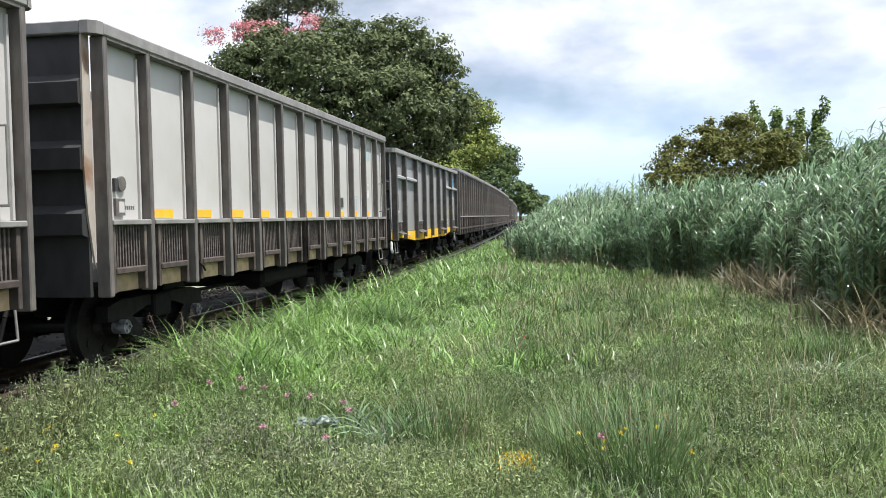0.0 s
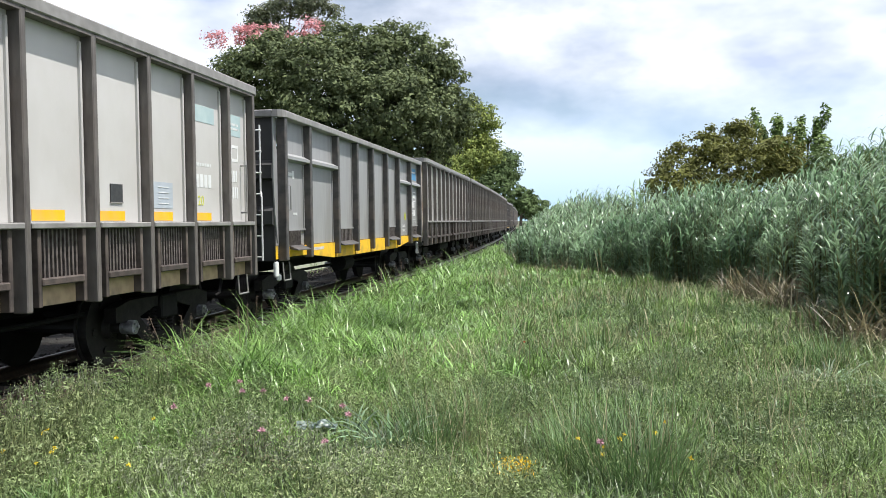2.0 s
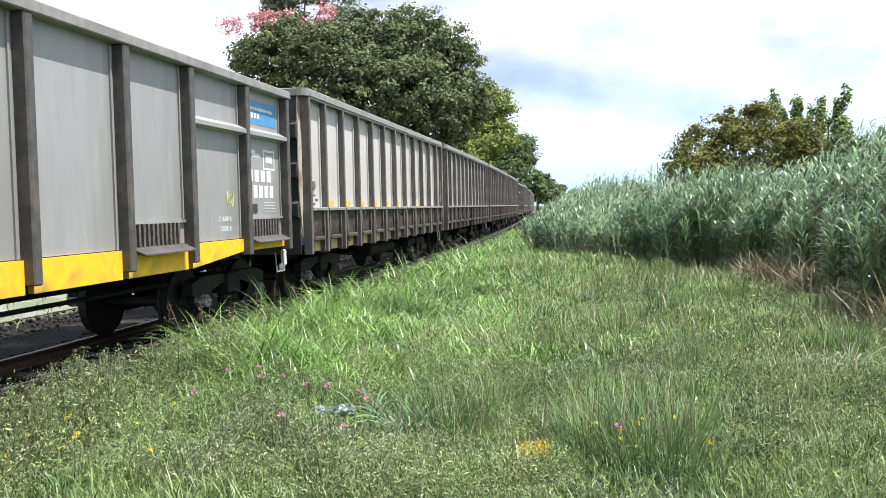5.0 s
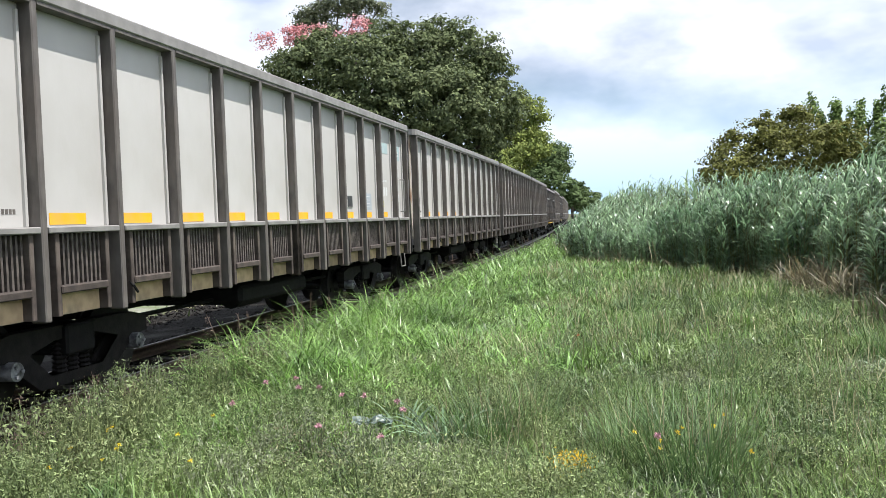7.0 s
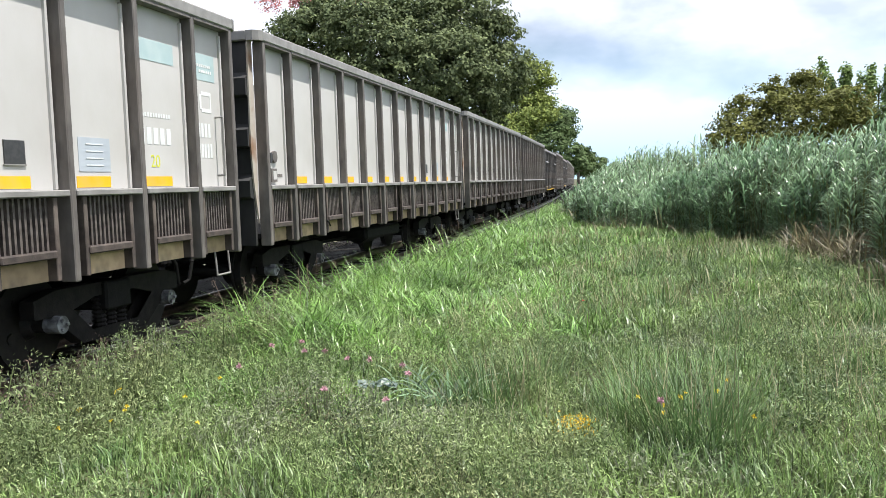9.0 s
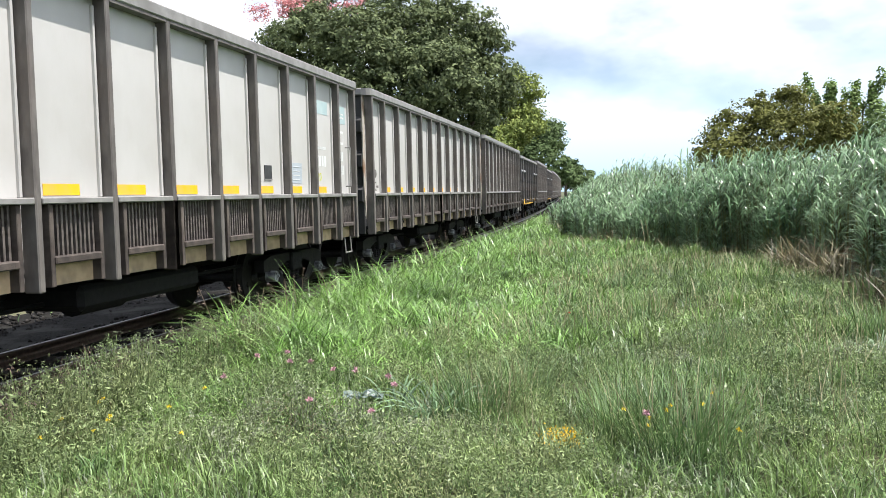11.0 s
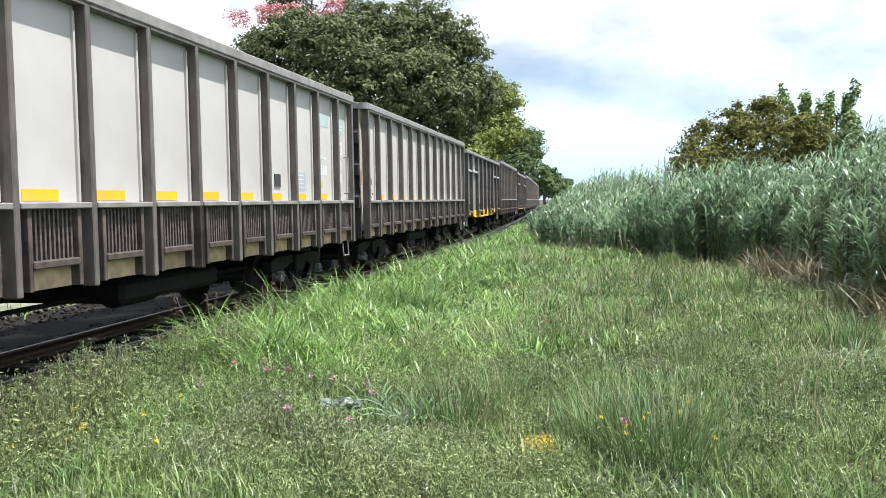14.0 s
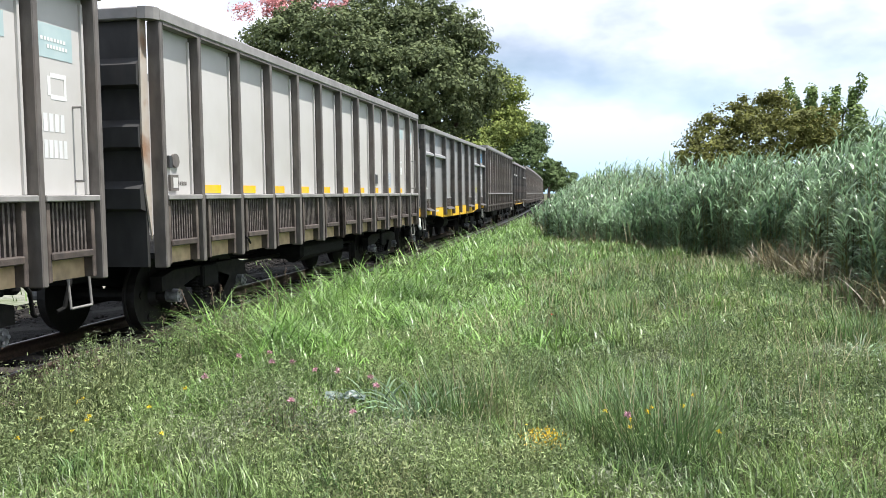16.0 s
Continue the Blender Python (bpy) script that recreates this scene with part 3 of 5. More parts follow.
        if 1 <= i <= 10:
            plate(pan, "yellow_mark", -0.3, 0.17, LEDGE + 0.035, LEDGE + 0.13, x, M_YELLOW, "painted yellow bar")
        if i == 0:
            part("roundel", tubes([(x, -0.02, 2.0), (x + 0.03, -0.02, 2.0)], 0.075, 18), M_STEEL, pan, "small round maker's plate")
            plate(pan, "bracket", -0.16, -0.1, 1.92, 2.05, x, M_PLAQUE, "black bracket", 0.03)
            plate(pan, "card_holder", -0.15, 0.02, 1.68, 1.85, x, M_STEEL, "steel card holder", 0.03)
            plate(pan, "card", -0.1, 0.0, 1.71, 1.82, x + 0.03, M_PANEL, "pale card")
            bars(pan, 0.06, 0.26, 1.74, 1.78, x, M_STEEL, 5)
        if i == 2:
            plate(w, "white_tag", mid - hw + 0.01, mid - hw + 0.1, 1.2, LEDGE - 0.06, x, M_PANEL, "white tag strip", 0.01)
            part("hook", tubes([(x + 0.03, mid - hw + 0.13, 1.16), (0.0, mid - hw + 0.1, 1.08), (0.0, mid - hw + 0.16, 1.02)], 0.012), M_UNDER, w)
        if i == 8:
            plate(pan, "plaque", -0.1, 0.12, 1.84, 2.02, x, M_PLAQUE, "black square plaque", 0.012)
            plate(pan, "plaque_edge", -0.11, 0.13, 1.83, 1.84, x, M_RIM, "", 0.014)
        if i == 9:
            plate(pan, "repaint_patch", -0.26, 0.18, 1.79, 2.08, x, M_PATCH, "bluish repainted patch")
            for k in range(4):
                plate(pan, "fine_print", -0.16, 0.08, 1.84 + k * 0.06, 1.848 + k * 0.06, x + 0.004, M_FAINT)
        if i == 10:
            plate(pan, "faded_band", -0.44, 0.3, 2.86, 3.06, x, M_TEAL, "pale teal painted band")
            bars(pan, -0.36, 0.2, 2.32, 2.36, x, M_FAINT, 12, label="faded white lettering")
            bars(pan, -0.36, 0.22, 2.06, 2.22, x, M_FAINT, 5, label="faded white lettering")
            text_mesh(pan, "20", -0.2, 1.84, 0.17, x + 0.002, M_LIME, label="chalked yellow number")
        if i == 11:
            plate(pan, "faded_band", -0.24, 0.22, 2.78, 3.06, x, M_TEAL, "pale teal painted band")
            bars(pan, -0.2, 0.14, 2.92, 2.95, x + 0.004, M_WHITE, 8, label="white lettering")
            bars(pan, -0.12, 0.16, 2.86, 2.89, x + 0.004, M_WHITE, 7, label="white lettering")
            bm = boxes((x, x + 0.003, -0.13, -0.09, 2.47, 2.63), (x, x + 0.003, -0.09, 0.12, 2.62, 2.66), (x, x + 0.003, -0.09, 0.12, 2.44, 2.48), (x, x + 0.003, 0.09, 0.12, 2.48, 2.62))
            part("emblem", bm, M_WHITE, pan, "white painted emblem")
            bars(pan, -0.2, 0.1, 2.17, 2.32, x, M_FAINT, 4, label="faded white lettering")
            bars(pan, -0.2, 0.12, 1.95, 2.1, x, M_FAINT, 5, label="faded white lettering")
            part("grab_handle", tubes([(x, 0.2, 2.4), (x + 0.09, 0.2, 2.4), (x + 0.09, 0.2, 1.76), (x, 0.2, 1.76)], 0.011), M_RIM, w).matrix_local = pose(0, mid, 0)
    part("discharge_gear", boxes((-1.9, -0.35, -1.1, 1.1, 0.6, 0.84), bevel=0.05), M_UNDER, w)
    return tagged(w, "high-sided freight wagon with pale grey panels and yellow marks", "freight wagon", "wagons of the train")


HALF_G, TOP_G, LOW_G = 5.81, 3.34, 1.05
STAKES_G = [-5.81, -4.52, -2.82, -1.39, -0.03, 1.41, 2.76, 4.3, 5.81]


def grey_wagon():
    """Lower charcoal gondola with a yellow sill that deepens between the bogies."""
    w = new("freight_wagon")
    x = -DEEP
    underframe(w, HALF_G, 0.98, (-1, 1))
    for y in (-4.6, 4.6):
        bogie(w, y)
    rim(w, HALF_G, TOP_G, 0.11, M_RIM)
    for sy in (-1, 1):
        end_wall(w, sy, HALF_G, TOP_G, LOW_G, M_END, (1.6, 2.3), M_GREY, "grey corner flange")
    left_side(w, STAKES_G, HALF_G, TOP_G, LOW_G, M_GREY, M_DARKPOST)
    me = None
    for i, y in enumerate(STAKES_G):
        if me is None:
            ob = part("stake", boxes((-DEEP - 0.02, 0, -0.055, 0.055, LOW_G - 0.02, TOP_G - 0.11), bevel=0.014), M_DARKPOST, w)
            me = ob.data
        else:
            ob = new("stake", me)
            ob.parent = w
        ob.matrix_local = pose(0, y + (0.055 if i == 0 else -0.055 if i == 8 else 0), 0)
    for i in range(8):
        y0, y1 = STAKES_G[i] + (0.11 if i == 0 else 0.055), STAKES_G[i + 1] - (0.11 if i == 7 else 0.055)
        mid, hw = (y0 + y1) / 2, (y1 - y0) / 2
        at = pose(0, mid, 0)
        grilled = i in (0, 2, 5, 7)
        pan = part("side_panel", boxes((x - 0.03, x, -hw, hw, 1.5 if grilled else 1.25, TOP_G - 0.11)), M_GREY, w, matrix=at)
        part("panel_flange", boxes((x - 0.01, x + 0.02, hw - 0.07, hw - 0.045, 1.5 if grilled else 1.25, TOP_G - 0.14)), M_GREY, w, matrix=at)
        if i in (0, 1, 6, 7):
            bm = bmesh.new()
            prof = [(x, 2.58), (-0.01, 2.61), (-0.01, 2.66), (x, 2.72)]
            a = [bm.verts.new((p[0], -hw, p[1])) for p in prof]
            b = [bm.verts.new((p[0], hw, p[1])) for p in prof]
            for k in range(4):
                bm.faces.new((a[k], a[(k + 1) % 4], b[(k + 1) % 4], b[k]))
            bmesh.ops.recalc_face_normals(bm, faces=bm.faces)
            part("mid_rail", bm, M_GREY, w, matrix=at)
        # sill plate: deeper between the bogies
        b0 = 1.08 if i in (0, 1, 7) else 0.96
        b1 = 1.08 if i in (0, 6, 7) else 0.96
        top = 1.5 if grilled else 1.25
        bm = bmesh.new()
        pts = [(-hw, b0), (hw, b1), (hw, 1.24), (-hw, 1.24)]
        lo = [bm.verts.new((x - 0.03, *p)) for p in pts]
        hi = [bm.verts.new((x + 0.03, *p)) for p in pts]
        for k in range(4):
            bm.faces.new((lo[k], lo[(k + 1) % 4], hi[(k + 1) % 4], hi[k]))
        bm.faces.new(hi)
        bm.faces.new(lo[::-1])
        bmesh.ops.recalc_face_normals(bm, faces=bm.faces)
        part("sill_plate", bm, M_SILLYEL, w, "worn yellow painted sill", matrix=at)
        if grilled:
            g0, g1 = -hw + (0.32 if i == 0 else 0.12), hw - (0.25 if i == 0 else 0.12)
            part("grille_panel", boxes((x - 0.03, x - 0.01, -hw, hw, 1.24, 1.5), (x - 0.03, x + 0.02, -hw, hw, 1.49, 1.52)), M_GREY, w, matrix=at)
            bm = bmesh.new()
            n = 11
            for k in range(n):
                yy = g0 + (g1 - g0) * k / n
                add_box(bm, x - 0.01, x + 0.03, yy, yy + 0.45 * (g1 - g0) / n, 1.25, 1.49)
            add_box(bm, x - 0.009, x - 0.004, g0, g1, 1.25, 1.49)
            part("grille", bm, M_GRILLE, w, "row of dark upright bars", matrix=at)
            bm = bmesh.new()
            prof = [(x + 0.01, 1.26), (0.05, 1.19), (0.05, 1.175), (x + 0.01, 1.2)]
            a = [bm.verts.new((p[0], g0 - 0.05, p[1])) for p in prof]
            b = [bm.verts.new((p[0], g1 + 0.05, p[1])) for p in prof]
            for k in range(4):
                bm.faces.new((a[k], a[(k + 1) % 4], b[(k + 1) % 4], b[k]))
            bm.faces.new(a)
            bm.faces.new(b)
            bmesh.ops.recalc_face_normals(bm, faces=bm.faces)
            part("drip_lip", bm, M_DARKPOST, w, matrix=at)
        if i == 0:
            bars(pan, -0.44, -0.02, 2.36, 2.42, x, M_WHITE, 8, label="small white lettering")
            plate(pan, "emblem", -0.04, 0.06, 2.33, 2.45, x, M_WHITE, "small white emblem")
            bars(pan, 0.0, 0.2, 1.74, 1.78, x, M_FAINT, 6)
            part("grab_handle", tubes([(x, -0.5, 2.2), (x + 0.08, -0.5, 2.2), (x + 0.08, -0.34, 2.2), (x + 0.08, -0.34, 1.82), (x, -0.5, 1.82)], 0.01), M_RIM, w, matrix=at)
        if i == 1:
            bars(w, mid - 0.5, mid + 0.1, 1.14, 1.19, x + 0.031, M_WHITE, 12, label="small white lettering on the sill")
        if i == 6:
            text_mesh(pan, "C 56500 K", 0.05, 1.48, 0.085, x + 0.002, M_WHITE, label="white load limit lettering")
            text_mesh(pan, "T 23500 K", 0.05, 1.36, 0.085, x + 0.002, M_WHITE, label="white tare lettering")
            bm = bmesh.new()
            for k, r in ((1, 0.05), (1, 0.09), (-1, 0.05), (-1, 0.09)):
                for a in range(6):
                    t0, t1 = -0.9 + a * 0.3, -0.6 + a * 0.3
                    add_tube(bm, (x + 0.002, 0.4 + k * r * math.cos(t0), 1.76 + 1.4 * r * math.sin(t0)), (x + 0.002, 0.4 + k * r * math.cos(t1), 1.76 + 1.4 * r * math.sin(t1)), 0.007, 5)
            part("signal_mark", bm, M_LIME, pan, "yellow radio mark")["kind"] = "stuff"
        if i == 7:
            plate(pan, "blue_band", -hw + 0.01, hw - 0.16, 2.78, 3.1, x, M_BLUE, "sky blue painted band")
            bars(pan, -0.7, 0.4, 2.97, 3.01, x + 0.005, M_WHITE, 14, label="white lettering")
            bars(pan, -0.7, -0.05, 2.86, 2.93, x + 0.005, M_WHITE, 6, label="white lettering")
            bm = boxes((x, x + 0.003, 0.02, 0.44, 2.17, 2.2), (x, x + 0.003, 0.02, 0.44, 2.42, 2.45), (x, x + 0.003, 0.02, 0.05, 2.2, 2.42), (x, x + 0.003, 0.41, 0.44, 2.2, 2.42), (x, x + 0.003, 0.12, 0.34, 2.27, 2.37))
            part("emblem", bm, M_WHITE, pan, "white painted square emblem")
            bm = boxes((x, x + 0.003, -0.75, -0.25, 2.38, 2.43), (x, x + 0.003, -0.35, -0.1, 2.33, 2.38))
            part("emblem", bm, M_WHITE, pan, "white painted streak emblem")
            bars(pan, -0.72, 0.35, 2.0, 2.16, x, M_WHITE, 5, label="large white wagon number")
            bars(pan, -0.72, 0.42, 1.78, 1.95, x, M_WHITE, 6, label="large white wagon number")
            plate(pan, "plaque", -0.6, -0.24, 1.58, 1.7, x, M_PLAQUE, "black plaque", 0.01)
            text_mesh(pan, "20", -0.62, 1.54, 0.19, x + 0.012, M_LIME, label="chalked yellow number")
            for k in range(4):
                plate(pan, "fine_print", 0.0, 0.42, 1.58 + k * 0.045, 1.586 + k * 0.045, x, M_FAINT)
    # ladder and corner irons at the ends
    for sy in (-1, 1):
        for xl in (-0.3, -0.62):
            part("ladder_rail", tubes([(xl, sy * (HALF_G + 0.26), 1.05), (xl, sy * (HALF_G + 0.26), 2.0), (xl - 0.03, sy * (HALF_G + 0.22), 2.1), (xl - 0.03, sy * (HALF_G + 0.22), 3.1)], 0.014), M_WHITE, w, "white painted ladder rail")
        for k in range(7):
            part("ladder_rung", tubes([(-0.63, sy * (HALF_G + 0.24), 1.1 + k * 0.32), (-0.3, sy * (HALF_G + 0.24), 1.1 + k * 0.32)], 0.011), M_WHITE, w)
        part("tow_hook", boxes((-0.2, -0.14, *sorted((sy * (HALF_G - 0.02), sy * (HALF_G + 0.1))), 0.78, 1.02), (-0.2, -0.14, *sorted((sy * (HALF_G - 0.12), sy * (HALF_G - 0.02))), 0.72, 0.82), bevel=0.02), M_WHITE, w, "white painted tow hook")
        plate(w, "yellow_foot", *sorted((sy * (HALF_G + 0.015), sy * (HALF_G + 0.12))), 1.06, 1.26, -0.148, M_SILLYEL, "yellow painted foot of the corner post")
    return tagged(w, "lower dark grey freight wagon with a yellow sill and grilles", "freight wagon", "wagons of the train")


ENDS = [-0.98, 12.15, 25.0, 37.88, 50.69, 63.66, 76.7, 89.1] + [89.1 + 12.9 * k for k in range(1, 8)]
GREY = (2, 7, 9)
first_white, first_grey = white_wagon(), grey_wagon()
WAGONS = []
for k in range(15):
    if k in GREY:
        WAGONS.append(first_grey if k == 2 else copy_thing(first_grey, Matrix()))
    else:
        WAGONS.append(first_white if k == 0 else copy_thing(first_white, Matrix()))

# ---- plants: helpers ----
def noise2(x, y, k=0.0):
    """Soft patchiness between 0 and 1."""
    return 0.5 + 0.2 * np.sin(x * 0.9 + 1.7 * np.sin(y * 0.6 + k) + k) + 0.2 * np.sin(y * 1.1 - 1.3 * np.sin(x * 0.8 - k)) + 0.1 * np.sin(3.1 * x + 2.3 * y + k)


def scatter(rng, n, x0, x1, y0, y1):
    x, y = rng.uniform(x0, x1, n), rng.uniform(y0, y1, n)
    return np.stack([x, y, ground_z(x, y)], 1)


def cane_front(y):
    return np.interp(y, [2, 8, 10, 11.5, 14.5, 18.3, 21.4, 23.6, 28, 34, 42, 60, 120], [7.6, 6.4, 5.7, 5.35, 6.3, 6.1, 4.6, 3.5, 2.9, 2.7, 4.1, 7.4, 24])


def tufted(rng, n, per, spread, x0, x1, y0, y1):
    """Blade feet gathered in small tufts."""
    c = np.stack([rng.uniform(x0, x1, n // per), rng.uniform(y0, y1, n // per)], 1)
    p = np.repeat(c, per, 0) + rng.normal(0, spread, (n // per * per, 2))
    return np.stack([p[:, 0], p[:, 1], ground_z(p[:, 0], p[:, 1])], 1)


def lush_edge(x, y):
    fade = 1.6 * np.abs(np.sin(x * 127.1 + y * 311.7)) ** 2
    return beside(x, y) < 1.4 + 0.12 * y + fade + 1.6 * (noise2(x * 1.6, y * 1.6, 2.0) - 0.5)


def stuff(name, arrays, mat, label, category, parent=None):
    v, q, t = arrays
    ob = raw_mesh(name, v, q, t, mat)
    if parent:
        ob.parent = parent
        return ob
    return tagged(ob, label, category, kind="stuff")


# ---- verge grass ----
def lush_grass():
    rng = np.random.default_rng(11)
    out = []
    for n, y0, y1, dens in ((84000, 5.6, 13, 0), (46000, 13, 24, 1), (22000, 24, 48, 2)):
        p = tufted(rng, n, 9, 0.07, -5, 4.5, y0, y1)
        b = beside(p[:, 0], p[:, 1])
        p = p[(b > 0.22 + 0.25 * rng.random(len(p))) & np.repeat(lush_edge(p[::9, 0], p[::9, 1]), 9) & (p[:, 0] < cane_front(p[:, 1]) + 0.4) & (p[:, 0] > -3.4)]
        m = len(p)
        b = beside(p[:, 0], p[:, 1])
        tall = np.clip(1.05 - (b - 0.5) / 3.2, 0.45, 1.0) * (0.55 + 0.8 * noise2(p[:, 0] * 2.4, p[:, 1] * 2.4))
        near = np.clip((p[:, 1] - 5.4) / 2.6, 0.4, 1)
        out.append(blades(rng, p, rng.uniform(0.4, 0.98, m) * tall * near, rng.uniform(0.007, 0.016, m) * (1 + 0.6 * dens), rng.uniform(0.1, 0.9, m), rng.uniform(0.8, 2.7, m), segs=4 if dens < 2 else 3))
    return stuff("tall_grass", merge(out), M_LUSH, "lush tall grass leaning over beside the track", "grass")


def short_grass():
    rng = np.random.default_rng(12)
    out = []
    for n, x0, x1, y0, y1, l0, l1, w in ((98000, -4.2, 5.2, 2.9, 8, 0.06, 0.22, 0.007), (66000, -3.4, 6.5, 8, 14, 0.09, 0.27, 0.0105), (46000, -2, 7, 14, 24, 0.1, 0.32, 0.017), (15000, 0, 6, 24, 42, 0.12, 0.34, 0.034), (18000, -4.5, 9, -7, 2.9, 0.08, 0.26, 0.02)):
        p = tufted(rng, n, 8, 0.05, x0, x1, y0, y1)
        k = (beside(p[:, 0], p[:, 1]) > 0.5) & (p[:, 0] < cane_front(p[:, 1]) + 0.5) & ((p[:, 1] > 13) | (p[:, 1] < 2.9) | (np.abs(p[:, 0]) < p[:, 1] * 0.62 + 0.6))
        p = p[k & (np.hypot(p[:, 0], p[:, 1]) > 0.6)]
        m = len(p)
        patch = 0.3 + 0.8 * noise2(p[:, 0] * 2.6, p[:, 1] * 2.6, 5.0) + 0.6 * noise2(p[:, 0] * 7, p[:, 1] * 7, 2.0)
        out.append(blades(rng, p, rng.uniform(l0, l1, m) * patch, rng.uniform(0.6, 1.5, m) * w, rng.uniform(0.1, 1.25, m), rng.uniform(0.2, 1.6, m), segs=2))
    return stuff("short_grass", merge(out), M_LAWN, "short uneven yellow-green grass of the verge", "grass")


def leaflets(rng, c, size, tilt=0.9):
    """Small pointed leaves, two triangles each, at the points c."""
    n = len(c)
    az, el = rng.uniform(0, 2 * np.pi, n), rng.normal(0.25, tilt, n)
    d = np.stack([np.cos(az) * np.cos(el), np.sin(az) * np.cos(el), np.sin(el)], 1)
    s = np.cross(d, rng.normal(0, 1, (n, 3)))
    s /= np.linalg.norm(s, axis=1)[:, None] + 1e-9
    L = size[:, None]
    v = np.stack([c, c + d * L * 0.45 + s * L * 0.13, c + d * L, c + d * L * 0.45 - s * L * 0.13], 1).reshape(-1, 3)
    i = np.arange(n)[:, None] * 4
    return v, np.concatenate([i, i + 1, i + 2, i + 3], 1), np.zeros((0, 3), int)


def weeds():
    rng = np.random.default_rng(13)
    out = []
    for n, x0, x1, y0, y1, per, size in ((7600, -4.6, 0.6, 2.9, 8.6, 36, 0.025), (3400, 0.2, 4.6, 2.9, 9.0, 28, 0.025), (3600, -1.5, 6.0, 8.4, 19, 14, 0.05)):
        p = scatter(rng, n, x0, x1, y0, y1)
        keep = (noise2(p[:, 0] * 2.6, p[:, 1] * 2.6, 1.0) > 0.42) | (beside(p[:, 0], p[:, 1]) < 1.4)
        p = p[keep & (beside(p[:, 0], p[:, 1]) > 0.15) & (p[:, 0] < cane_front(p[:, 1]))]
        m = len(p)
        h = rng.uniform(0.06, 0.28, m) * (0.2 + 0.9 * noise2(p[:, 0] * 2, p[:, 1] * 2, 4.0) + 0.8 * noise2(p[:, 0] * 6, p[:, 1] * 6, 9.0))
        h = h * (1 + 0.9 * (beside(p[:, 0], p[:, 1]) < 1.3))
        c = np.repeat(p, per, 0)
        hh = np.repeat(h, per)
        u = rng.random(len(c)) ** 0.6
        c = c + np.stack([rng.normal(0, 0.045, len(c)), rng.normal(0, 0.045, len(c)), u * hh], 1)
        out.append(leaflets(rng, c, rng.uniform(0.5, 1.5, len(c)) * size))
    return stuff("weeds", merge(out), M_WEED, "low grey-green leafy weeds covering the verge", "weeds")


def herb_patch(name, spots, mat, label, seed, leaf=0.045):
    """Patches of many-stemmed herbs: (x, y, radius, height, stems)."""
    rng = np.random.default_rng(seed)
    out = []
    for x, y, r, h, n in spots:
        a, d = rng.uniform(0, 2 * np.pi, n), r * np.sqrt(rng.random(n))
        px, py = x + d * np.cos(a), y + d * np.sin(a)
        p = np.stack([px, py, ground_z(px, py)], 1)
        tall = h * rng.uniform(0.55, 1.1, n) * (1 - 0.4 * d / r)
        out.append(blades(rng, p, tall, np.full(n, 0.008), rng.uniform(0, 0.35, n), rng.uniform(0, 0.3, n), segs=3, azim=a))
        k = 34
        u = rng.random(n * k) ** 0.7
        c = np.repeat(p, k, 0) + np.stack([rng.normal(0, 0.035, n * k), rng.normal(0, 0.035, n * k), np.repeat(tall, k) * u], 1)
        c[:, :2] += np.repeat(np.stack([np.cos(a), np.sin(a)], 1) * (tall * 0.2)[:, None], k, 0) * u[:, None]
        out.append(leaflets(rng, c, rng.uniform(0.5, 1.4, n * k) * leaf * (1.15 - 0.5 * u)))
    return stuff(name, merge(out), mat, label, "weeds")


def seeding_grass():
    """Thin pale seeding stems over the far half of the verge."""
    rng = np.random.default_rng(17)
    p = np.concatenate([scatter(rng, 3000, 0.5, 7, 10, 24), scatter(rng, 1500, -0.5, 5, 5, 10)])
    p = p[(noise2(p[:, 0] * 1.3, p[:, 1] * 1.3, 8.0) > 0.45) & (p[:, 0] < cane_front(p[:, 1]))]
    m = len(p)
    arr = blades(rng, p, rng.uniform(0.25, 0.5, m), rng.uniform(0.4, 0.9, m) * 0.0011 * p[:, 1], rng.uniform(0.05, 0.6, m), rng.uniform(0.1, 0.9, m), segs=3)
    return stuff("seeding_grass", arr, M_STRAW, "thin pale seeding grass stems over the verge", "grass")


def bunch(x, y, n, length, spread, mat, seed, label):
    rng = np.random.default_rng(seed)
    a, r = rng.uniform(0, 2 * np.pi, n), spread * np.sqrt(rng.random(n))
    px, py = x + r * np.cos(a), y + r * np.sin(a)
    p = np.stack([px, py, ground_z(px, py)], 1)
    v, q, t = blades(rng, p, rng.uniform(0.3, 1.2, n) * length, rng.uniform(0.003, 0.007, n) * max(1.0, y / 8), 0.08 + 0.6 * r / spread * rng.uniform(0.2, 1, n), rng.uniform(0.1, 1.1, n), segs=4, azim=a + rng.normal(0, 0.6, n))
    e = new("grass_tuft")
    ob = raw_mesh("foliage", v, q, t, mat)
    ob.parent, ob["kind"] = e, "stuff"
    k = 14
    v, q, t = blades(rng, p[:k], rng.uniform(0.9, 1.35, k) * length, np.full(k, 0.005) * max(1.0, y / 8), rng.uniform(0.05, 0.5, k), rng.uniform(0.1, 0.7, k), segs=4)
    ob = raw_mesh("seeding_growth", v, q, t, M_STRAW)
    ob.parent, ob["kind"] = e, "stuff"
    tagged(e, label, "grass tuft", "tufts of fine grass")


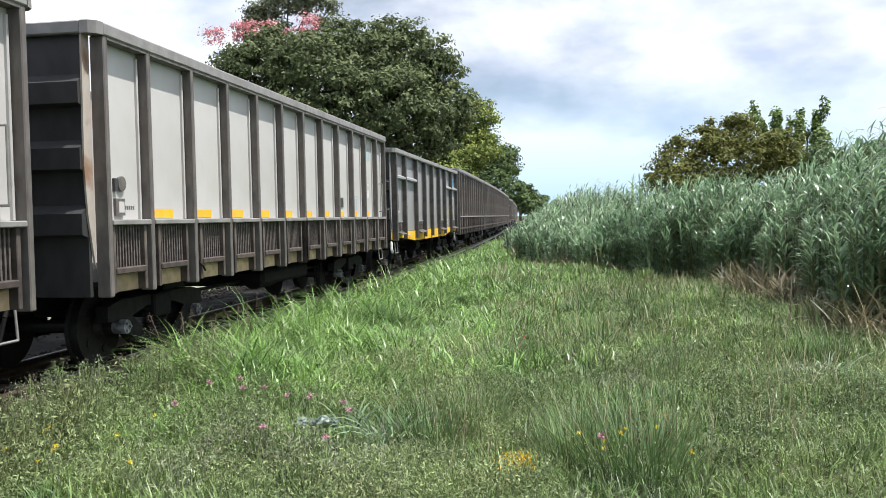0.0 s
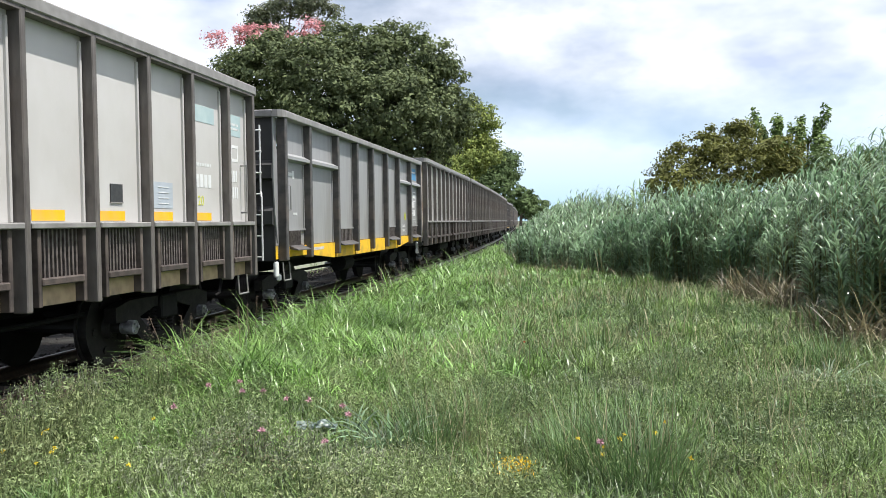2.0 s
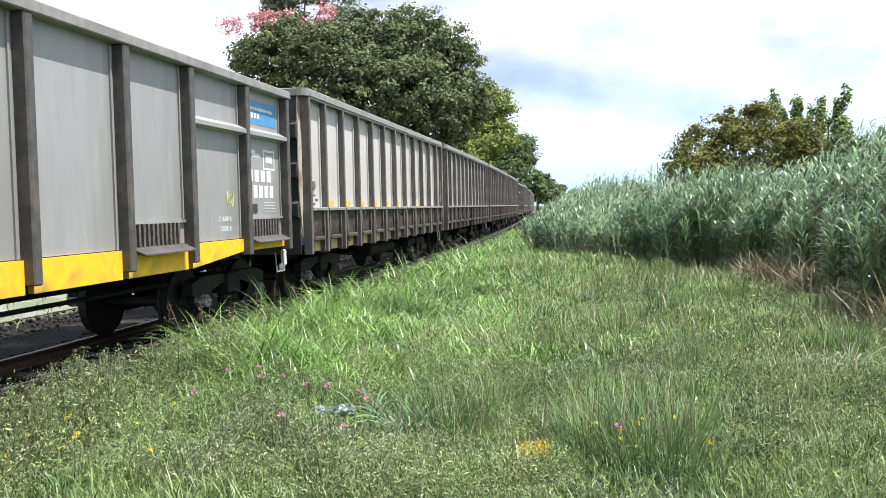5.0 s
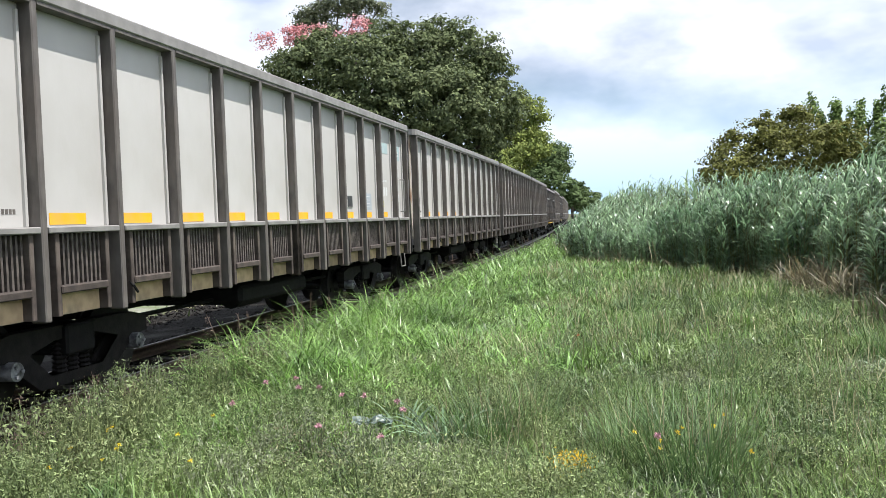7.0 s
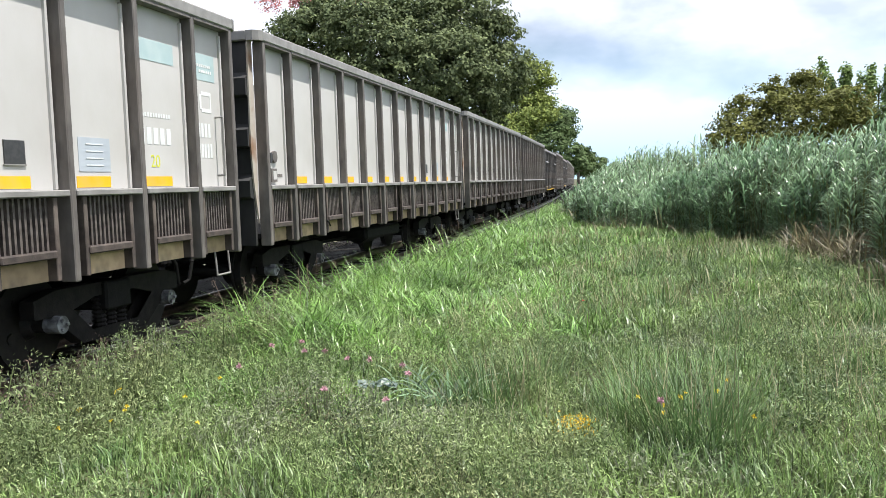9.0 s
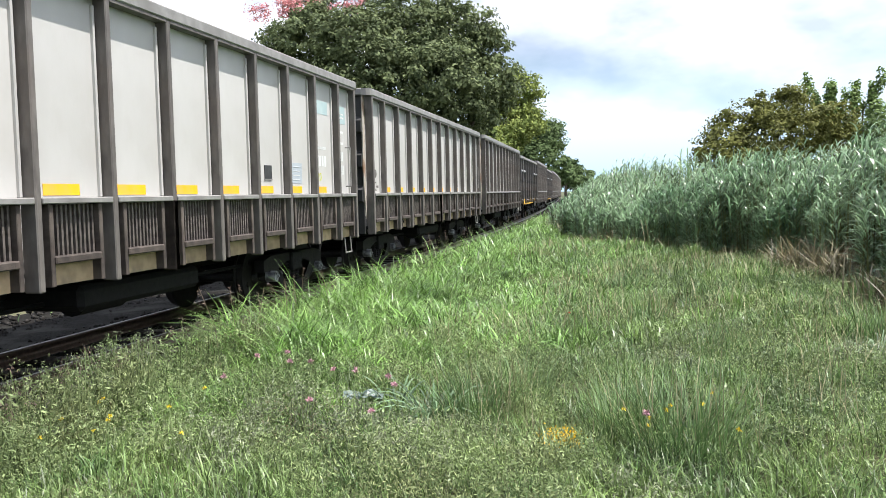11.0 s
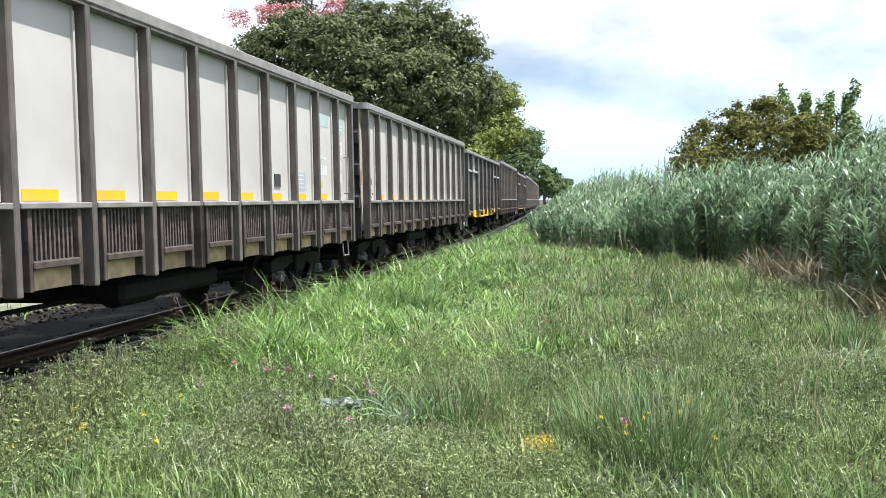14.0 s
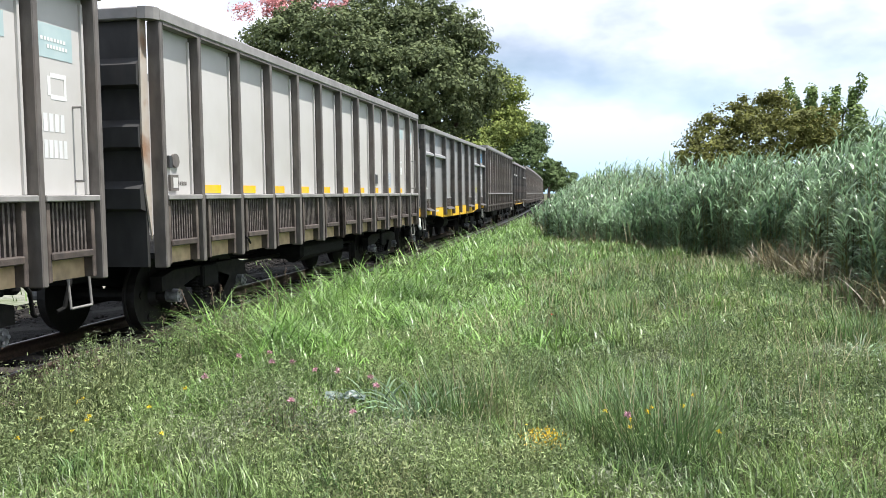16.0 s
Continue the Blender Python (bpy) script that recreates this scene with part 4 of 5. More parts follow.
lush_grass()
short_grass()
weeds()
seeding_grass()
herb_patch("dark_herbs", [(2.2, 6.0, 0.3, 0.34, 34), (2.75, 5.8, 0.3, 0.32, 32), (1.9, 5.3, 0.25, 0.3, 24), (2.4, 7.4, 0.3, 0.3, 26), (3.3, 6.6, 0.35, 0.32, 30), (-1.55, 6.9, 0.25, 0.26, 22), (-0.8, 4.9, 0.3, 0.24, 30),
                          (-2.6, 6.2, 0.3, 0.3, 30), (0.3, 7.4, 0.3, 0.24, 24), (4.0, 10.4, 0.45, 0.3, 40), (5.0, 9.7, 0.4, 0.35, 36), (-1.9, 7.5, 0.3, 0.3, 28), (1.2, 9.2, 0.35, 0.25, 26), (3.0, 13.2, 0.7, 0.25, 60), (4.4, 13.0, 0.6, 0.3, 50)],
           M_HERB, "clumps of dark green leafy herbs in the grass", 18)
herb_patch("grey_herbs", [(-1.3, 5.7, 0.4, 0.36, 54), (-0.8, 5.45, 0.35, 0.32, 44), (-1.6, 5.1, 0.35, 0.3, 44), (-0.45, 5.0, 0.3, 0.28, 34), (-0.2, 5.5, 0.25, 0.24, 24), (1.6, 7.6, 0.35, 0.28, 34), (2.0, 8.3, 0.35, 0.28, 34), (3.2, 7.7, 0.3, 0.28, 26),
                          (3.4, 5.9, 0.3, 0.28, 30), (-2.9, 5.5, 0.35, 0.3, 36), (-2.2, 5.6, 0.3, 0.24, 26), (0.9, 4.6, 0.3, 0.2, 26), (2.7, 9.5, 0.5, 0.25, 40)],
           M_GREYHERB, "grey-green downy thistle plants among the grass", 19, 0.04)
SIDE = [(*track(-4.6 + 0.42 * i, 0.75 + 0.25 * math.sin(i * 2.1))[:2], 0.3, 0.62 + 0.1 * math.sin(i * 1.3), 26) for i in range(10)]
herb_patch("side_weeds", SIDE + [(*track(-0.4 + 0.7 * i, 0.6)[:2], 0.25, 0.42, 14) for i in range(4)], M_WEED, "tall leafy weeds growing up beside the wheels", 20, 0.05)
for i, (x, y, n, ln, sp) in enumerate([(-0.1, 6.0, 1000, 0.42, 0.2), (0.86, 5.6, 1000, 0.44, 0.18), (1.2, 5.2, 1400, 0.52, 0.26), (0.25, 6.4, 600, 0.4, 0.18), (0.95, 5.75, 900, 0.4, 0.25), (2.15, 8.0, 700, 0.4, 0.22), (4.1, 9.1, 800, 0.45, 0.25),
                                       (4.9, 11.0, 700, 0.5, 0.3), (3.4, 12.5, 500, 0.35, 0.3), (0.6, 8.6, 500, 0.35, 0.2), (2.6, 16.0, 500, 0.35, 0.35)]):
    bunch(x, y, int(n * 0.3), ln * 1.1, sp * 1.25, M_WISPY, 100 + i, "bunch of fine dark green grass blades")


rng = np.random.default_rng(77)
for i in range(26):
    y = rng.uniform(8.5, 22)
    x = rng.uniform(-0.2 + 0.02 * y, min(5.2, cane_front(y) - 0.3))
    bunch(x, y, 190, rng.uniform(0.22, 0.4), rng.uniform(0.12, 0.3), M_WISPY if i % 2 else M_LUSH, 200 + i, "low bunch of darker green grass blades")


def broad_tuft(x, y, n, length, seed):
    """Coarse arching leaves of a pale broad grass."""
    rng = np.random.default_rng(seed)
    a = rng.uniform(0, 2 * np.pi, n)
    px, py = x + 0.12 * np.cos(a), y + 0.12 * np.sin(a)
    p = np.stack([px, py, ground_z(px, py)], 1)
    v, q, t = blades(rng, p, rng.uniform(0.6, 1.1, n) * length, rng.uniform(0.014, 0.022, n), rng.uniform(0.3, 0.9, n), rng.uniform(1.0, 2.2, n), segs=5, azim=a)
    tagged(raw_mesh("grass_tuft", v, q, t, M_CANE), "coarse tuft of arching pale blue-green blades", "grass tuft", "coarse grass tufts")


for i, (x, y, n, ln) in enumerate([(-0.4, 6.0, 46, 0.46), (-0.7, 6.3, 26, 0.4), (3.7, 8.2, 40, 0.5), (3.9, 7.0, 30, 0.45), (3.1, 5.4, 34, 0.35), (-1.4, 8.4, 30, 0.5), (2.0, 10.2, 24, 0.35)]):
    broad_tuft(x, y, n, ln, 140 + i)


# ---- flowers, stalks and litter ----
M_PINK = leafy("thistle_pink", (0.6, 0.34, 0.4), (0.45, 0.24, 0.3))
M_YELLOWFL = leafy("flower_yellow", (0.8, 0.62, 0.04), (0.65, 0.48, 0.03))
M_ORANGE = leafy("yellowed_leaves", (0.88, 0.58, 0.03), (0.75, 0.45, 0.02), island=0.2)
M_SEED = leafy("seed_heads", (0.2, 0.14, 0.11), (0.13, 0.09, 0.07))
M_POPPY = leafy("red_petals", (0.6, 0.06, 0.03), (0.5, 0.05, 0.03))
M_FILM = material("plastic_film", (0.2, 0.26, 0.25), 0.4, second=(0.12, 0.17, 0.15), scale=20, translucent=0.35)


def stalk_mesh(bm, pts, r):
    for a, b in zip(pts[:-1], pts[1:]):
        add_tube(bm, a, b, r, 5)


def flower(x, y, h, mat, kind, seed):
    rng = np.random.default_rng(seed)
    z = float(ground_z(x, y))
    lean = rng.normal(0, 0.12, 2) * h
    tip = (x + lean[0], y + lean[1], z + h)
    e = new("flowering_weed")
    bm = bmesh.new()
    stalk_mesh(bm, [(x, y, z - 0.02), (x + lean[0] * 0.4, y + lean[1] * 0.4, z + h * 0.55), tip], 0.0025)
    part("stem", bm, M_WEED, e)
    c = np.tile(np.array(tip), (60 if kind == "thistle" else 26, 1))
    sz = 0.027 if kind == "thistle" else 0.018
    v, q, t = leaflets(rng, c, rng.uniform(0.7, 1.2, len(c)) * sz, tilt=0.6)
    ob = raw_mesh("flower_head", v, q, t, mat)
    ob.parent = e
    n = 22
    c = np.stack([x + rng.normal(0, 0.03, n), y + rng.normal(0, 0.03, n), z + rng.uniform(0.02, h * 0.8, n)], 1)
    v, q, t = leaflets(rng, c, rng.uniform(0.02, 0.05, n))
    ob = raw_mesh("leaves", v, q, t, M_WEED)
    ob.parent = e
    words = {"thistle": "thistle-like weed with a pink flower head", "yellow": "thin weed with a small yellow flower", "poppy": "small red flower in the grass"}[kind]
    return tagged(e, words, "wildflower", {"thistle": "pink wildflowers", "yellow": "yellow wildflowers", "poppy": "red wildflowers"}[kind])


rng = np.random.default_rng(21)
for i, (x, y) in enumerate([(-1.72, 6.25), (-1.46, 6.1), (-1.28, 6.0), (-1.1, 6.05), (-1.5, 6.4), (-0.75, 5.55), (-0.6, 5.6), (-0.72, 5.05), (-1.15, 5.0), (0.95, 4.75), (-1.9, 5.9), (-0.95, 5.75)]):
    flower(x, y, rng.uniform(0.3, 0.42), M_PINK, "thistle", 300 + i)
for i in range(22):
    x, y = (rng.normal(-2.45, 0.4), rng.normal(5.1, 0.35)) if i < 12 else (rng.normal(1.05, 0.3), rng.normal(5.2, 0.35))
    flower(x, y, rng.uniform(0.24, 0.36), M_YELLOWFL, "yellow", 340 + i)
flower(0.85, 9.3, 0.25, M_POPPY, "poppy", 380)

# one clump of yellowed leaves and one dried brown weed
for name, x, y, mat, n, spread, h, words, cat in (("yellow_clump", 0.43, 5.2, M_ORANGE, 460, 0.05, 0.09, "low clump of bright yellow leaves", "plant"), ("dried_weed", -1.22, 5.2, M_DRY, 420, 0.1, 0.28, "dried rust-brown weed among green ones", "plant"),
                                                ("dried_weed", -1.05, 5.05, M_DRY, 160, 0.06, 0.16, "dried rust-brown weed among green ones", "plant")):
    c = np.stack([x + rng.normal(0, spread * 1.4, n), y + rng.normal(0, spread, n), ground_z(x, y) + 0.1 + rng.uniform(-0.04, h, n)], 1)
    v, q, t = leaflets(rng, c, rng.uniform(0.014, 0.03, n))
    tagged(raw_mesh(name, v, q, t, mat), words, cat, kind="stuff")

# crumpled sheet of clear plastic lying in the grass
bm = bmesh.new()
bmesh.ops.create_grid(bm, x_segments=10, y_segments=7, size=0.5)
for vert in bm.verts:
    vert.co.x, vert.co.y = vert.co.x * 0.3, vert.co.y * 0.16
    vert.co.z = 0.08 + 0.05 * noise.noise(vert.co * 9) + 0.03 * noise.noise(vert.co * 23)
ob = part("plastic_sheet", bm, M_FILM)
ob.location = (-0.95, 6.25, float(ground_z(-0.95, 6.25)))
tagged(ob, "crumpled pale plastic sheet lying in the weeds", "litter")

# tall seeding stalks at the edge of the track
for i in range(34):
    s = rng.uniform(-0.6, 26) if i > 9 else rng.uniform(0.4, 3.2)
    x, y, _ = track(s, rng.uniform(0.35, 0.9))
    h = rng.uniform(0.6, 0.95)
    z = float(ground_z(x, y))
    lean = rng.normal(0, 0.1, 2)
    e = new("seeding_stalk")
    bm = bmesh.new()
    tip = np.array((x + lean[0], y + lean[1], z + h))
    stalk_mesh(bm, [(x, y, z - 0.02), (x + lean[0] * 0.3, y + lean[1] * 0.3, z + h * 0.6), tuple(tip)], 0.003)
    part("stem", bm, M_SEED, e)
    n = 46
    u = rng.random(n)
    c = tip + np.stack([rng.normal(0, 0.035, n) * (1 - u), rng.normal(0, 0.035, n) * (1 - u), -0.2 + u * 0.22], 1)
    v, q, t = leaflets(rng, c, rng.uniform(0.012, 0.03, n))
    ob = raw_mesh("seed_head", v, q, t, M_SEED)
    ob.parent, ob["kind"] = e, "stuff"
    tagged(e, "tall reddish weed stalk with a loose seed head", "weed", "seeding stalks by the track")

# flowering weeds in front of the wheels
for i in range(44):
    x, y, _ = track(rng.uniform(-4.4, 0.2), rng.uniform(0.45, 1.15))
    z = float(ground_z(x, y))
    h = rng.uniform(0.5, 0.72) - 0.16 * (y > 7.4)
    e = new("bushy_weed")
    bm = bmesh.new()
    tips = []
    for k in range(6):
        tip = (x + rng.normal(0, 0.08), y + rng.normal(0, 0.08), z + h * rng.uniform(0.75, 1.05))
        stalk_mesh(bm, [(x, y, z - 0.02), tip], 0.003)
        tips.append(tip)
    part("stem", bm, M_WEED, e)["kind"] = "stuff"
    c = np.concatenate([np.array(tp) + rng.normal(0, 0.02, (26, 3)) for tp in tips])
    v, q, t = leaflets(rng, c, rng.uniform(0.012, 0.028, len(c)))
    ob = raw_mesh("seed_top", v, q, t, (M_SEED, M_WEED, M_GREYHERB)[i % 3])
    ob.parent, ob["kind"] = e, "stuff"
    n = 190
    u = rng.random(n)
    c = np.stack([x + rng.normal(0, 0.09, n) * (0.4 + u), y + rng.normal(0, 0.09, n) * (0.4 + u), z + u * h * 0.9], 1)
    v, q, t = leaflets(rng, c, rng.uniform(0.025, 0.06, n))
    raw_mesh("leaves", v, q, t, M_WEED).parent = e
    tagged(e, "bushy weed with small grey-pink heads beside the wheels", "weed", "bushy weeds by the track")


# ---- giant cane thicket ----
def canes():
    rng = np.random.default_rng(31)
    e = tagged(new("cane_thicket"), "dense thicket of giant cane with arching blue-green leaves", "cane", kind="stuff")
    n = 4500
    y = np.concatenate([rng.uniform(6, 24, n // 2), rng.uniform(20, 50, n - n // 2)])
    depth = rng.exponential(2.1, n)
    x = cane_front(y) + depth + 0.25 * np.sin(y * 2.7)
    keep = depth < 11
    x, y, depth = x[keep], y[keep], depth[keep]
    h = (2.15 + 0.6 * rng.random(len(x)) ** 1.5) * (0.9 + 0.2 * noise2(x, y, 3.0)) + np.clip(depth, 0, 7) * np.interp(y, [16, 21], [0.2, 0.03])
    h = h * np.interp(y, [0, 16, 19, 30, 40, 62], [1.07, 1.04, 0.83, 0.87, 0.99, 0.95]) * np.where(y > 22, np.interp(depth, [0, 0.7, 3.0], [0.36, 0.62, 1.06]), np.interp(depth, [0, 0.5, 2.0], [0.42, 0.72, 1.05]))
    z = ground_z(x, y)
    lean = rng.normal(0, 0.05, (len(x), 2)) + np.array([-0.04, 0.0])
    base = np.stack([x, y, z], 1)
    # stalks
    t = np.linspace(0, 1, 4)[None, :, None]
    c = base[:, None, :] + np.concatenate([lean[:, None, :] * h[:, None, None] * t ** 1.5, h[:, None, None] * t], 2)
    w = np.zeros_like(c)
    w[..., 0] = 0.012
    w2 = np.zeros_like(c)
    w2[..., 1] = 0.012
    stuff("stalks", merge([ribbon_arrays(c, w), ribbon_arrays(c, w2)]), M_STALK, "", "", e)
    # leaves in two ranks up each stalk, arching out and over
    per = 24
    m = len(x)
    idx = np.repeat(np.arange(m), per)
    rank = np.tile(np.arange(per), m)
    u = np.tile(np.linspace(0.07, 1.0, per), m) + rng.normal(0, 0.015, m * per)
    thin = (y[idx] < 30) | (rng.random(len(idx)) < 0.6)
    idx, u, rank = idx[thin], np.clip(u[thin], 0.05, 1), rank[thin]
    p = base[idx] + np.stack([lean[idx, 0] * h[idx] * u ** 1.5, lean[idx, 1] * h[idx] * u ** 1.5, h[idx] * u], 1)
    k = len(p)
    length = rng.uniform(0.22, 0.48, k) * (1.1 - 0.3 * u)
    width = rng.uniform(0.022, 0.042, k) * np.where(y[idx] > 24, 1.25, 1)
    plane = rng.normal(2.3, 0.9, m)
    az = plane[idx] + np.pi * (rank % 2) + rng.normal(0, 0.35, k)
    arr = blades(rng, p, length, width, rng.uniform(0.45, 0.95, k) * (1.1 - 0.5 * u), rng.uniform(0.6, 2.2, k), segs=4, azim=az)
    stuff("leaves", arr, M_CANE, "", "", e)
    # dead leaves at the foot
    q = np.concatenate([scatter(rng, 8000, 2.5, 10, 8, 40), scatter(rng, 9000, 4.5, 8, 9, 17)])
    d = q[:, 0] - cane_front(q[:, 1])
    dry = noise2(q[:, 0] * 0.8, q[:, 1] * 0.8, 7.0) > 0.4
    q = q[(d > -0.7) & (d < 0.7) & dry]
    k = len(q)
    arr = blades(rng, q, rng.uniform(0.3, 0.95, k), rng.uniform(0.012, 0.026, k), rng.uniform(0.1, 0.9, k), rng.uniform(0.5, 1.9, k), segs=4)
    stuff("dead_leaves", arr, M_DRY, "", "", e)


canes()


# ---- trees and bushes ----
def leaf_cards(rng, c, nrm, size):
    """Leaves at c that lie roughly across the direction nrm."""
    n = len(c)
    nrm = nrm + rng.normal(0, 0.45, (n, 3))
    nrm /= np.linalg.norm(nrm, axis=1)[:, None] + 1e-9
    d = np.cross(nrm, rng.normal(0, 1, (n, 3)))
    d /= np.linalg.norm(d, axis=1)[:, None] + 1e-9
    s = np.cross(nrm, d)
    L = size[:, None]
    v = np.stack([c - d * L * 0.5, c + s * L * 0.3 + nrm * L * 0.08, c + d * L * 0.5, c - s * L * 0.3 + nrm * L * 0.08], 1).reshape(-1, 3)
    i = np.arange(n)[:, None] * 4
    return v, np.concatenate([i, i + 1, i + 2, i + 3], 1), np.zeros((0, 3), int)


def crown_points(rng, blobs, n, clump, flat=0.85, stretch=1.0):
    """Leaf places: clumps on the outside of the crown's masses."""
    b = np.array(blobs)
    wgt = b[:, 3] ** 2
    per = 44
    m = n // per
    i = rng.choice(len(b), m, p=wgt / wgt.sum())
    d = rng.normal(0, 1, (m, 3))
    d /= np.linalg.norm(d, axis=1)[:, None]
    r = b[i, 3] * rng.uniform(0.6, 1.06, m)
    c = b[i, :3] + d * r[:, None] * np.array([1, 1, flat * stretch])
    size = clump * rng.uniform(0.5, 1.3, m)
    ball = rng.normal(0, 1, (m * per, 3))
    ball = ball / (np.linalg.norm(ball, axis=1)[:, None] + 1e-9) * rng.random((m * per, 1)) ** 0.45
    pts = np.repeat(c, per, 0) + ball * np.repeat(size, per)[:, None] * np.array([1.5, 1.5, 0.85 * stretch])
    out = np.repeat(d, per, 0) * 0.5 + ball * 0.7 + np.array([0, 0, 0.45])
    return pts, out


def tree(name, foot, blobs, n, leaf, clump, mat, label, category, seed, trunk=0.4, group="", stretch=1.0):
    rng = np.random.default_rng(seed)
    e = new(name)
    bm = bmesh.new()
    fz = float(ground_z(foot[0], foot[1])) - 0.1
    b = np.array(blobs)
    fork = Vector((foot[0], foot[1], fz + max(1.2, (b[:, 2].min() - fz) * 0.55)))

    def limb(a, c, r0, r1):
        a, c = Vector(a), Vector(c)
        prev = a
        for k in range(1, 5):
            u = k / 4
            p = a.lerp(c, u) + Vector((rng.normal(0, 0.05), rng.normal(0, 0.05), 0)) * (c - a).length * (u < 1)
            mtx = Matrix.Translation((prev + p) / 2) @ (p - prev).to_track_quat("Z", "Y").to_matrix().to_4x4()
            bmesh.ops.create_cone(bm, cap_ends=True, segments=8, radius1=r0 + (r1 - r0) * (u - 0.25), radius2=r0 + (r1 - r0) * u, depth=(p - prev).length * 1.04, matrix=mtx)
            prev = p
    limb((foot[0], foot[1], fz), fork, trunk, trunk * 0.75)
    part("trunk", bm, M_BARK, e)
    bm = bmesh.new()
    for q in b:
        limb(fork, q[:3] - np.array([0, 0, q[3] * 0.2]), trunk * 0.45, trunk * 0.1)
    part("branchwork", bm, M_BARK, e)
    pts, out = crown_points(rng, blobs, n, clump, stretch=stretch)
    v, q, t = leaf_cards(rng, pts, out, rng.uniform(0.7, 1.4, len(pts)) * leaf)
    raw_mesh("crown", v, q, t, mat).parent = e
    return tagged(e, label, category, group)


big = tree("large_tree", (-3.5, 60), [(-12.2, 60.0, 11.9, 3.2), (-8.4, 58.0, 11.4, 3.5), (-5.1, 60.0, 12.3, 3.2), (-2.2, 61.0, 12.8, 3.2), (-6.8, 57.0, 8.6, 4.0), (-3.4, 57.0, 8.8, 4.0), (-0.6, 61.0, 11.8, 2.2), (0.2, 60.0, 9.2, 2.4), (-3.5, 61.0, 14.4, 1.7), (-12.2, 61.0, 13.8, 1.8), (-1.8, 60.0, 7.2, 3.0), (-6.3, 58.0, 5.7, 3.5), (-10.2, 59.0, 8.2, 3.1), (-14.9, 62.0, 12.6, 1.6), (-7.2, 61.0, 14.1, 2.0)],
            95000, 0.26, 0.55, M_TREE, "large dense dark green tree with a broad crown", "tree", 41, 0.6)
rng = np.random.default_rng(44)
pts, out = crown_points(rng, [(-13.8, 62.0, 15.2, 1.0), (-9.4, 60.0, 15.0, 1.1), (-16.2, 62.0, 15.0, 0.7), (-12.4, 62.0, 15.5, 0.6)], 3400, 0.42)
v, q, t = leaf_cards(rng, pts, out, rng.uniform(0.12, 0.22, len(pts)))
blossom = raw_mesh("blossom", v, q, t, M_BLOSSOM)
blossom.parent = big
blossom["label"] = "pink blossom on the upper branches"
tree("tall_tree", (-15, 84), [(-18.6, 84, 20.8, 0.9), (-17.6, 84, 21.9, 1.1), (-16.0, 84, 22.4, 1.2), (-14.6, 84, 23.2, 1.5), (-13.0, 84, 22.8, 1.1), (-12.0, 84, 23.5, 1.2), (-10.6, 84, 22.4, 0.9), (-11.6, 84, 21.3, 0.6), (-15.6, 84, 20.4, 1.0)], 9000, 0.26, 0.6, M_GUM, "tall gum tree rising behind the other crowns", "tree", 42, 0.5)
tree("light_green_tree", (1.0, 86), [(3.1, 86.0, 11.7, 2.5), (1.9, 86.0, 8.5, 3.0), (0.2, 84.0, 6.3, 2.8), (4.2, 88.0, 8.6, 2.0), (-0.9, 82.0, 5.6, 2.5)], 30000, 0.3, 0.65, M_TREE2, "light yellow-green tree beside the railway", "tree", 43, 0.4)
tree("distant_tree", (7.0, 131), [(8.4, 130.0, 9.9, 2.9), (9.9, 132.0, 11.1, 1.8), (7.3, 128.0, 6.8, 3.1), (10.7, 134.0, 8.7, 1.6)], 14000, 0.4, 0.8, M_TREE3, "mid-green tree further along the railway", "tree", 45, 0.4)
for i, (x, y, z, r) in enumerate([(27.1, 270, 6.6, 4.0), (23, 250, 8.7, 3.4), (33.5, 290, 5.8, 3.4), (19.3, 230, 7.3, 3.6), (40.6, 300, 4.4, 3.0), (48, 310, 4.6, 3.4), (56, 320, 4.4, 3.4)]):
    tree("distant_tree", (x, y), [(x, y, z, r), (x - r * 0.8, y, z - r * 0.6, r * 0.8), (x + r * 0.8, y, z - r * 0.7, r * 0.8)], 2600, 0.9, 1.0, M_TREE3, "distant tree at the end of the line", "tree", 50 + i, 0.5, "distant trees")
tree("olive_bush", (10.6, 34), [(8.7, 34.0, 3.2, 0.6), (9.6, 34.0, 3.8, 0.9), (10.7, 34.0, 4.5, 0.9), (12.1, 35.0, 4.7, 1.0), (9.1, 33.0, 2.9, 1.1), (10.8, 33.0, 3.3, 1.3), (12.1, 33.0, 3.8, 1.1), (13.4, 34.0, 3.9, 1.1), (8.9, 33, 2.2, 0.8), (9.8, 32.6, 2.3, 1.0), (11.2, 32.6, 2.5, 1.0), (11.9, 34.4, 5.2, 0.45), (13.2, 33.6, 3.0, 1.0)], 26000, 0.13, 0.26, M_BUSH, "olive and rust-toned tree behind the cane", "tree", 46, 0.2)
